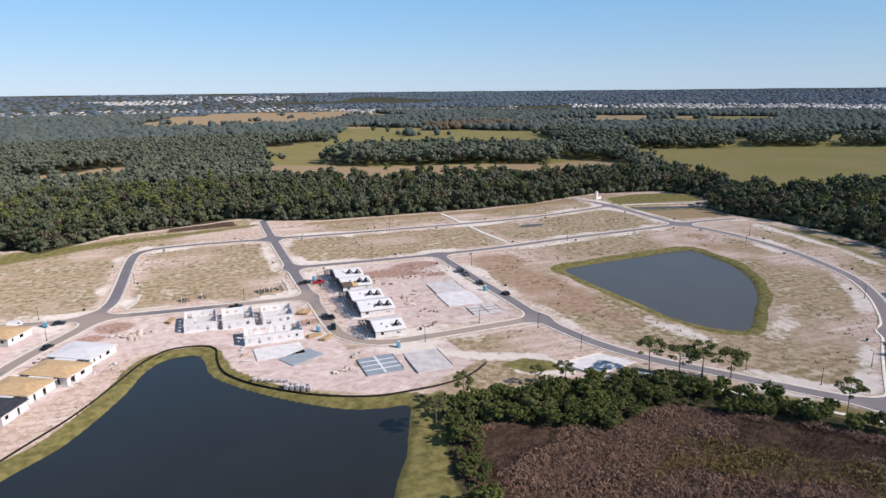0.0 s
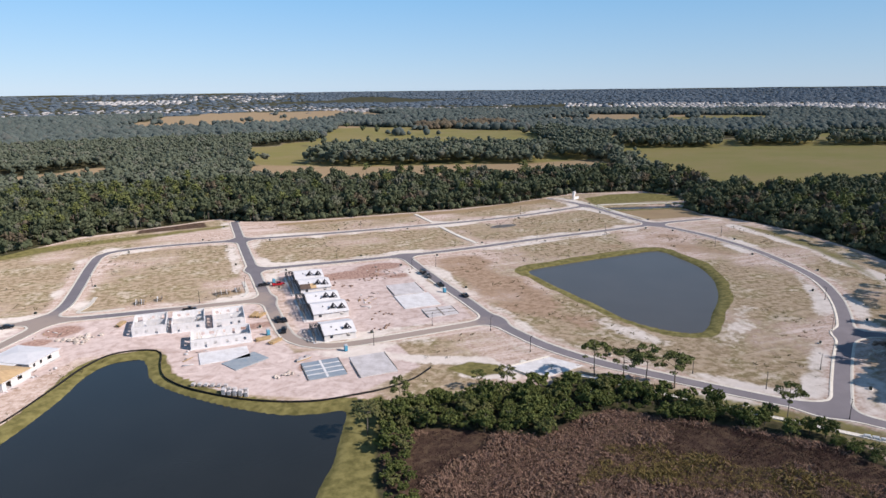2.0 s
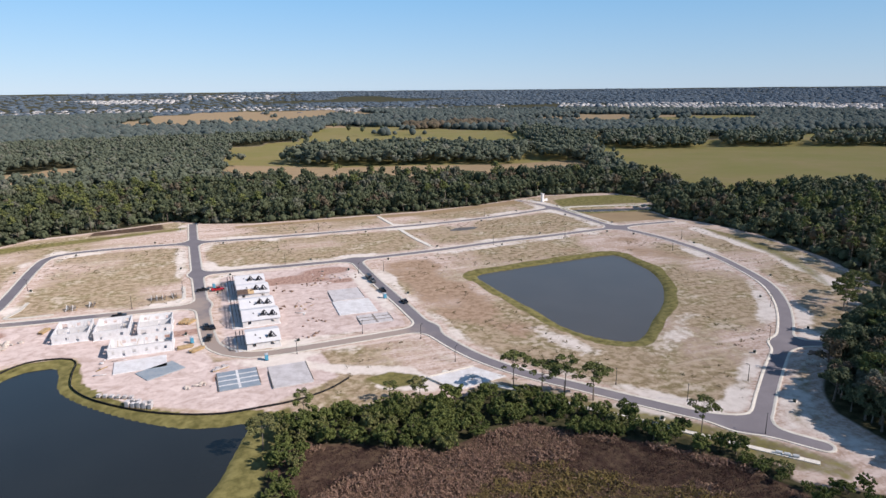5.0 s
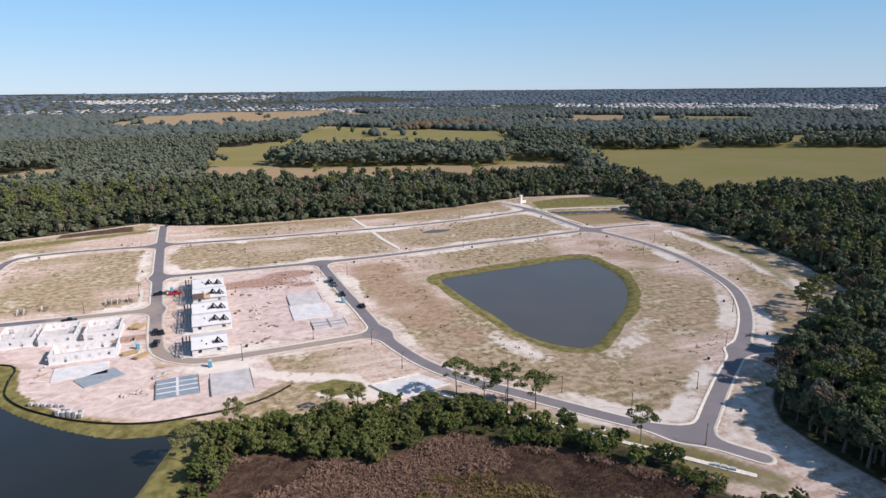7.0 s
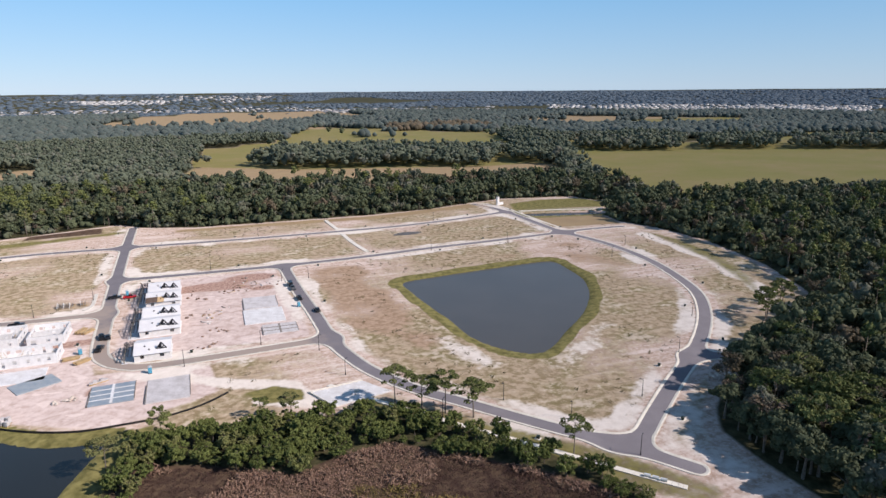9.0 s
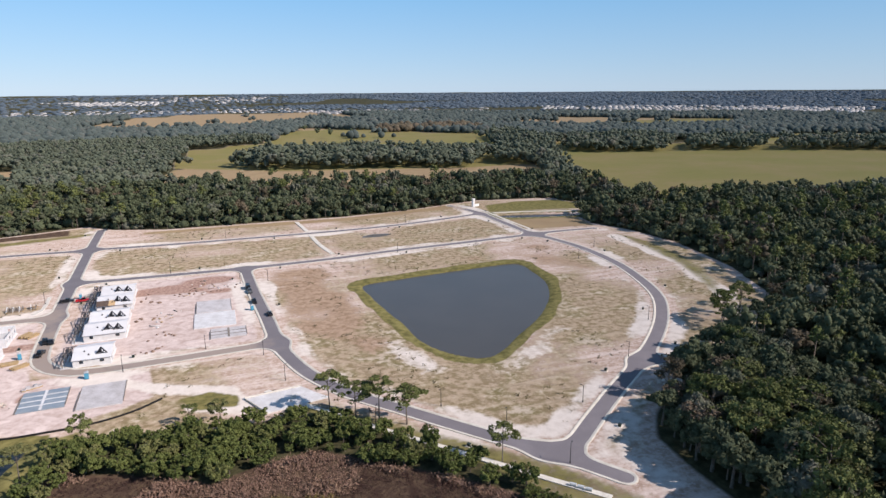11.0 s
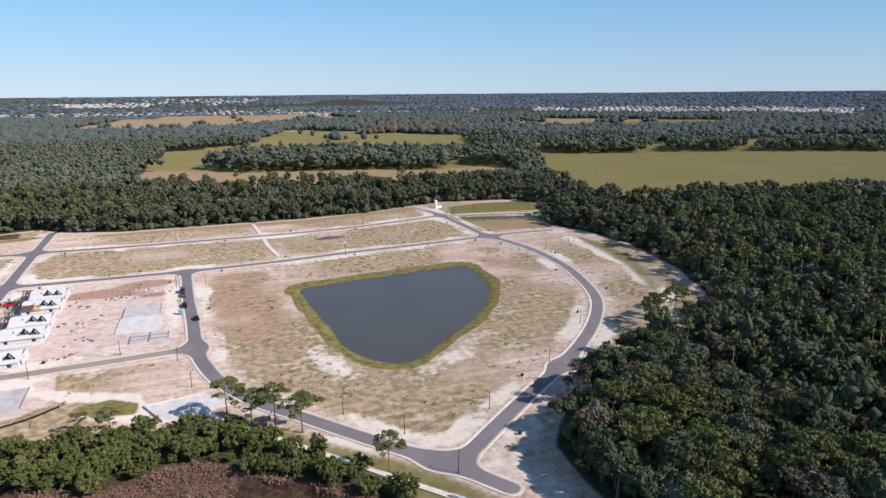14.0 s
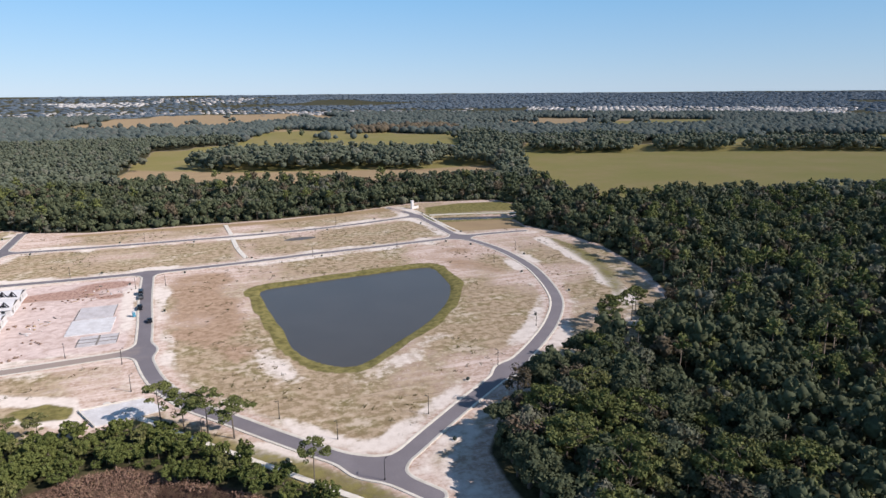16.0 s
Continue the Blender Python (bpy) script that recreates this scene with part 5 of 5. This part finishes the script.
for v in [
    (39.5, 248, 100, "black", "pickup", "black pickup parked on the dusty street"), (41.6, 247.0, 98, "black", "car", "black car parked on the dusty street"), (40.2, 235.5, 80, "black", "pickup", "black pickup parked at the bend"),
    (120.5, 249, 95, "black", "car", "black car standing on the asphalt street"), (115.8, 268, 92, "black", "pickup", "black pickup at the street's edge"), (115.2, 284, 92, "grey", "pickup", "grey pickup at the street's edge"),
    (114.8, 290.5, 92, "black", "van", "dark van at the street's edge"), (38.6, 299, 5, "black", "pickup", "dark pickup at the street corner"), (45.0, 297.5, 8, "red", "pickup", "bright red pickup in front of a white house"),
    (-77, 283.5, 4, "white", "van", "white van parked at the kerb"), (-61, 279.5, 5, "black", "car", "black car parked at the kerb"), (-60, 253, 60, "black", "car", "black car on the dirt street"), (6, 274.6, 3, "black", "pickup", "dark pickup beside the unroofed houses"),
]:
    vehicle(*v)


# ---- site equipment ----
def toilet(x, y, turn=0.0):
    h = thing("portable_toilet", x, y, 0, turn, "light blue plastic portable toilet with a pale roof", "toilet", "portable toilets")
    part("cabin", boxed((-0.58, 0.58, -0.58, 0.58, 0.12, 2.15), bevel=0.05), BLUE, h)
    part("base", boxed((-0.62, 0.62, -0.62, 0.62, -0.1, 0.118)), STEEL, h)
    roof = bmesh.new()
    profile(roof, [(-0.64, 2.152), (0.64, 2.152), (0.5, 2.32), (0, 2.42), (-0.5, 2.32)], 0.64)
    part("roof", roof, GREYPLASTIC, h, "pale translucent roof")
    part("door", boxed((-0.38, 0.38, -0.61, -0.583, 0.2, 2.0)), BLUE, h)
    part("vent_pipe", tube(bmesh.new(), [(0.4, 0.4, 2.2), (0.4, 0.4, 2.75)], [0.06, 0.06]), GREYPLASTIC, h)


for q in [(114.2, 258, 8), (58.5, 208.2, 0), (34.3, 234.2, 15), (-65.5, 278.2, 0), (43.5, 302.5, 10)]:
    toilet(*q)


def lamp_post(x, y, turn):
    h = thing("street_lamp", x, y, 0, turn, "slim dark street lamp with a short arm", "street lamp", "street lamps")
    part("base", tube(bmesh.new(), [(0, 0, -0.2), (0, 0, 0.7)], [0.2, 0.14], 8), STEEL, h)
    part("pole", tube(bmesh.new(), [(0, 0, 0.6), (0, 0, 5.6)], [0.1, 0.07], 8), STEEL, h)
    part("arm", beam(bmesh.new(), (0, 0, 5.4), (0.7, 0, 5.6), 0.06), STEEL, h)
    part("lantern", boxed((0.5, 1.05, -0.16, 0.16, 5.58, 5.72), bevel=0.03), STEEL, h)


for q in [(69, 209.5, 90), (138.5, 146, 40), (178.5, 109.5, 40), (199, 136, 140), (114, 207, 20), (118.5, 183.5, 20), (159, 149, 220), (172, 132, 220), (232, 159, 140), (262, 187, 130), (30, 300, 0), (-38, 330, 180), (10, 284, 270), (80, 333, 270), (200, 330, 90), (250, 333, 90), (311, 300, 180), (288, 280, 0), (110, 405, 270), (230, 411, 270), (-70, 289, 270), (-62, 262, 330), (112, 300, 0), (125, 300, 180), (95, 220, 270)]:
    lamp_post(*q)


def truss_stack(x, y, n, turn):
    h = thing("truss_stack", x, y, 0, turn, "stack of pale prefabricated roof trusses standing on a dry lot", "timber stack", "timber stacks")
    for k in range(n):
        put(part("truss", truss(5.0 - 0.12 * k, 1.7, 0), GREYTIMBER if k % 3 else FRESH, h), k * 0.8, 0, 0.12, 4 * math.sin(k * 2.3))
    part("bearer", boxed((-0.4, n * 0.8, 0.4, 0.6, -0.15, 0.2)), TIMBER, h)
    part("bearer", boxed((-0.4, n * 0.8, 4.2, 4.4, -0.15, 0.2)), TIMBER, h)


truss_stack(-16, 291, 5, 0)
truss_stack(-7.5, 293, 3, 0)
truss_stack(17, 292, 8, 0)
truss_stack(26, 293, 3, 10)


def block_pallet(x, y, turn, tall):
    h = thing("block_pallet", x, y, 0, turn, "pallet of pale concrete blocks near the silt fence", "pallet", "block pallets")
    part("pallet", boxed((-0.6, 0.6, -0.6, -0.4, -0.1, 0.15), (-0.6, 0.6, 0.4, 0.6, -0.1, 0.15), (-0.6, 0.6, -0.1, 0.1, -0.1, 0.15), (-0.6, 0.6, -0.6, 0.6, 0.152, 0.18)), TIMBER, h)
    for k in range(tall):
        part("course", boxed(*[(-0.58 + 0.4 * i, -0.2 + 0.4 * i, -0.58, 0.58, 0.19 + 0.42 * k, 0.59 + 0.42 * k) for i in range(3)], bevel=0.02), SLAB, h)


for k in range(10):
    block_pallet(16.8 + 1.6 * (k % 5), 190.2 - 0.9 * (k % 5) - 1.7 * (k // 5), -30, 4 if k % 3 else 3)
for k in range(6):
    block_pallet(8 + 1.9 * k, 198.5 - 0.95 * k, -28, 2)
for k in range(5):
    block_pallet(41.5 + 1.6 * k * 0.6, 205.5 + 0.5 * k, 10 * k, 1 + k % 2)


def lumber(x, y, turn, label):
    h = thing("lumber_stack", x, y, 0, turn, label, "timber stack", "timber stacks")
    r = random.Random(int(x * 7))
    for lay in range(3):
        for k in range(6):
            part("plank", beam(bmesh.new(), (-2.6 + r.uniform(-0.4, 0.4), -0.9 + 0.33 * k, 0.2 + 0.3 * lay), (2.6 + r.uniform(-0.4, 0.4), -0.9 + 0.33 * k + r.uniform(-0.1, 0.1), 0.2 + 0.3 * lay), 0.28, 0.24), TIMBER, h)
    for bx in (-1.8, 1.8):
        part("bearer", boxed((bx - 0.08, bx + 0.08, -1.1, 1.1, -0.15, 0.075)), TIMBER, h)


lumber(31, 258.5, 62, "pile of yellowish lumber on brown soil")
lumber(33.5, 257, 55, "pile of yellowish lumber on brown soil")
lumber(-19.5, 267, 70, "pile of lumber beside the unroofed house")
lumber(32, 230, 10, "scattered lumber beside the unroofed house")
lumber(36, 226, 40, "scattered lumber beside the unroofed house")


def silt_fence():
    line = smooth_line([(-64, 160), (-54, 176), (-42, 194), (-33, 213), (-27, 226.5), (-19, 235.3), (-8, 235.2), (-3, 230.3), (-2.6, 220), (-1, 209), (4.5, 199.5), (12.2, 191.3), (21.5, 183.6), (32.5, 177.4), (43, 174), (53, 173.8), (64, 174.5), (74, 178), (82, 184)], False, 2.5)
    h = thing("silt_fence", 0, 0, 0, 0, "low black silt fence cloth on stakes along the lake bank", "fence")
    bm = bmesh.new()
    for a, b in zip(line, line[1:]):
        beam(bm, (*a, 0.1), (*b, 0.1), 0.14, 0.7)
    part("cloth", bm, SILT, h)
    for p in line[::2]:
        put(part("stake", boxed((-0.04, 0.04, -0.04, 0.04, -0.3, 0.95)), GREYTIMBER, h), *p)


silt_fence()


def utility_box(x, y, turn):
    h = thing("utility_box", x, y, 0, turn, "low dark green utility box at a lot's edge", "utility box", "utility boxes")
    part("case", boxed((-0.45, 0.45, -0.4, 0.4, 0.05, 0.8), bevel=0.06), BOXGREEN, h)
    part("plinth", boxed((-0.8, 0.8, -0.7, 0.7, -0.2, 0.048)), CONCRETE, h)
    part("lid", boxed((-0.48, 0.48, -0.43, 0.43, 0.802, 0.86), bevel=0.02), BOXGREEN, h)


BOXGREEN = material("dark green box paint", (0.03, 0.04, 0.03), 0.5)
for line, step in ((ROAD_LINES[1], 9), (ROAD_LINES[4], 10), (ROAD_LINES[3], 8), (ROAD_LINES[2], 11), (ROAD_LINES[5], 9), (ROAD_LINES[0], 12)):
    n = np.gradient(line, axis=0)
    n /= np.hypot(*n.T)[:, None]
    for k in range(5, len(line) - 4, step):
        side = 7.5 if (k // step) % 2 else -7.5
        p = line[k] + side * np.array([-n[k, 1], n[k, 0]])
        if sdf_roads(p[None])[0] > 6.5:
            utility_box(p[0], p[1], math.degrees(math.atan2(n[k, 1], n[k, 0])))


def monument():
    h = thing("entry_sign", 298, 449, 0, 20, "white entry monument wall beside the street's end", "sign wall")
    part("tower", boxed((-1.0, 1.0, -0.8, 0.8, -0.2, 6.2), bevel=0.08), PLASTER, h)
    part("cap", boxed((-1.25, 1.25, -1.05, 1.05, 6.202, 6.5), bevel=0.05), PLASTER, h)
    part("wing_wall", boxed((1.002, 6.0, -0.35, 0.35, -0.2, 1.9), bevel=0.04), PLASTER, h)


monument()


def rubble(x, y, n, wide, label, mat, size=0.7):
    h = thing("rubble_heap", x, y, 0, 0, label, "rubble")
    r = random.Random(int(x))
    for k in range(n):
        bm = bmesh.new()
        bmesh.ops.create_icosphere(bm, subdivisions=1, radius=size * r.uniform(0.5, 1.2))
        for v in bm.verts:
            v.co *= r.uniform(0.7, 1.25)
            v.co.z *= 0.65
        o = part("lump", bm, mat, h)
        o.location = (r.gauss(0, wide), r.gauss(0, wide * 0.6), 0.15)


SOILHEAP = material("brown soil lumps", (0.30, 0.21, 0.16), 0.95, (0.18, 0.12, 0.09), 0.8)
SANDHEAP = material("pale sand lumps", (0.60, 0.53, 0.47), 0.95, (0.44, 0.37, 0.31), 0.8)
rubble(231, 138, 30, 2.4, "heap of pale broken soil under the trees", SANDHEAP, 1.0)
rubble(238, 143, 20, 1.8, "heap of brown broken soil beside the street", SOILHEAP, 0.9)
rubble(76, 226, 8, 2.5, "low heap of olive and brown spoil", SOILHEAP)
rubble(80, 240, 7, 2.5, "low heap of brown spoil on sand", SOILHEAP)
rubble(72, 262, 6, 2.5, "low heap of brown spoil on sand", SOILHEAP)
rubble(75, 283, 7, 3.0, "low heap of brown spoil on sand", SOILHEAP)
rubble(-33, 256, 26, 3.0, "heap of pale sand near the lake", SANDHEAP, 1.1)
rubble(36, 196, 14, 2.0, "low heap of pale sand between slabs", SANDHEAP)
rubble(88, 290, 8, 4.0, "low heap of brown soil", SOILHEAP)


def pipe_stack(x, y, turn, n):
    h = thing("pipe_stack", x, y, 0, turn, "white pipe sections lying beside the footpath", "pipes")
    for k in range(n):
        part("pipe", tube(bmesh.new(), [(k * 1.9, 0, 0.45), (k * 1.9 + 1.5, 0.2, 0.45)], [0.45, 0.45], 10), GREYPLASTIC, h)


pipe_stack(173.5, 101.5, -50, 3)


# ---- debris of the building site ----
def chunk(l, w, h):
    v = np.array([(x, y, z) for x in (-l / 2, l / 2) for y in (-w / 2, w / 2) for z in (0, h)], float)
    f = np.array([(0, 2, 6), (0, 6, 4), (1, 5, 7), (1, 7, 3), (0, 4, 5), (0, 5, 1), (2, 3, 7), (2, 7, 6), (0, 1, 3), (0, 3, 2), (4, 6, 7), (4, 7, 5)])
    return v, f, None


Q = np.concatenate([scatter(b, 3.4, 31 + k) for k, b in enumerate(BUILD)])
Q = Q[(sdf_roads(Q) > 5.5) & (wobble(Q, 14, 21) > 0.72) & (signed(Q, LAKE) > 11)]
for x0, x1, y0, y1 in [(46, 69, 217, 312), (-15, 28, 248, 268), (6, 29, 229, 242), (9, 27, 214, 226), (20, 37, 199, 217), (42, 56, 188, 204), (58, 72, 184, 203), (90, 112, 229, 280)]:
    Q = Q[~((Q[:, 0] > x0) & (Q[:, 0] < x1) & (Q[:, 1] > y0) & (Q[:, 1] < y1))]
r = np.random.default_rng(33)
merged("site_debris", [GREYTIMBER, FRESH, SOILHEAP, TIMBER, BARK], [chunk(2.4, 0.3, 0.2), chunk(1.2, 0.8, 0.35), chunk(0.8, 0.6, 0.4), chunk(3.4, 0.25, 0.2), chunk(0.6, 0.5, 0.25)], Q, np.full(len(Q), -0.1), 0.5 + 0.8 * r.random(len(Q)), r.random(len(Q)), r.integers(4, size=len(Q)), "scattered boards, blocks and clods on the building site", "debris")
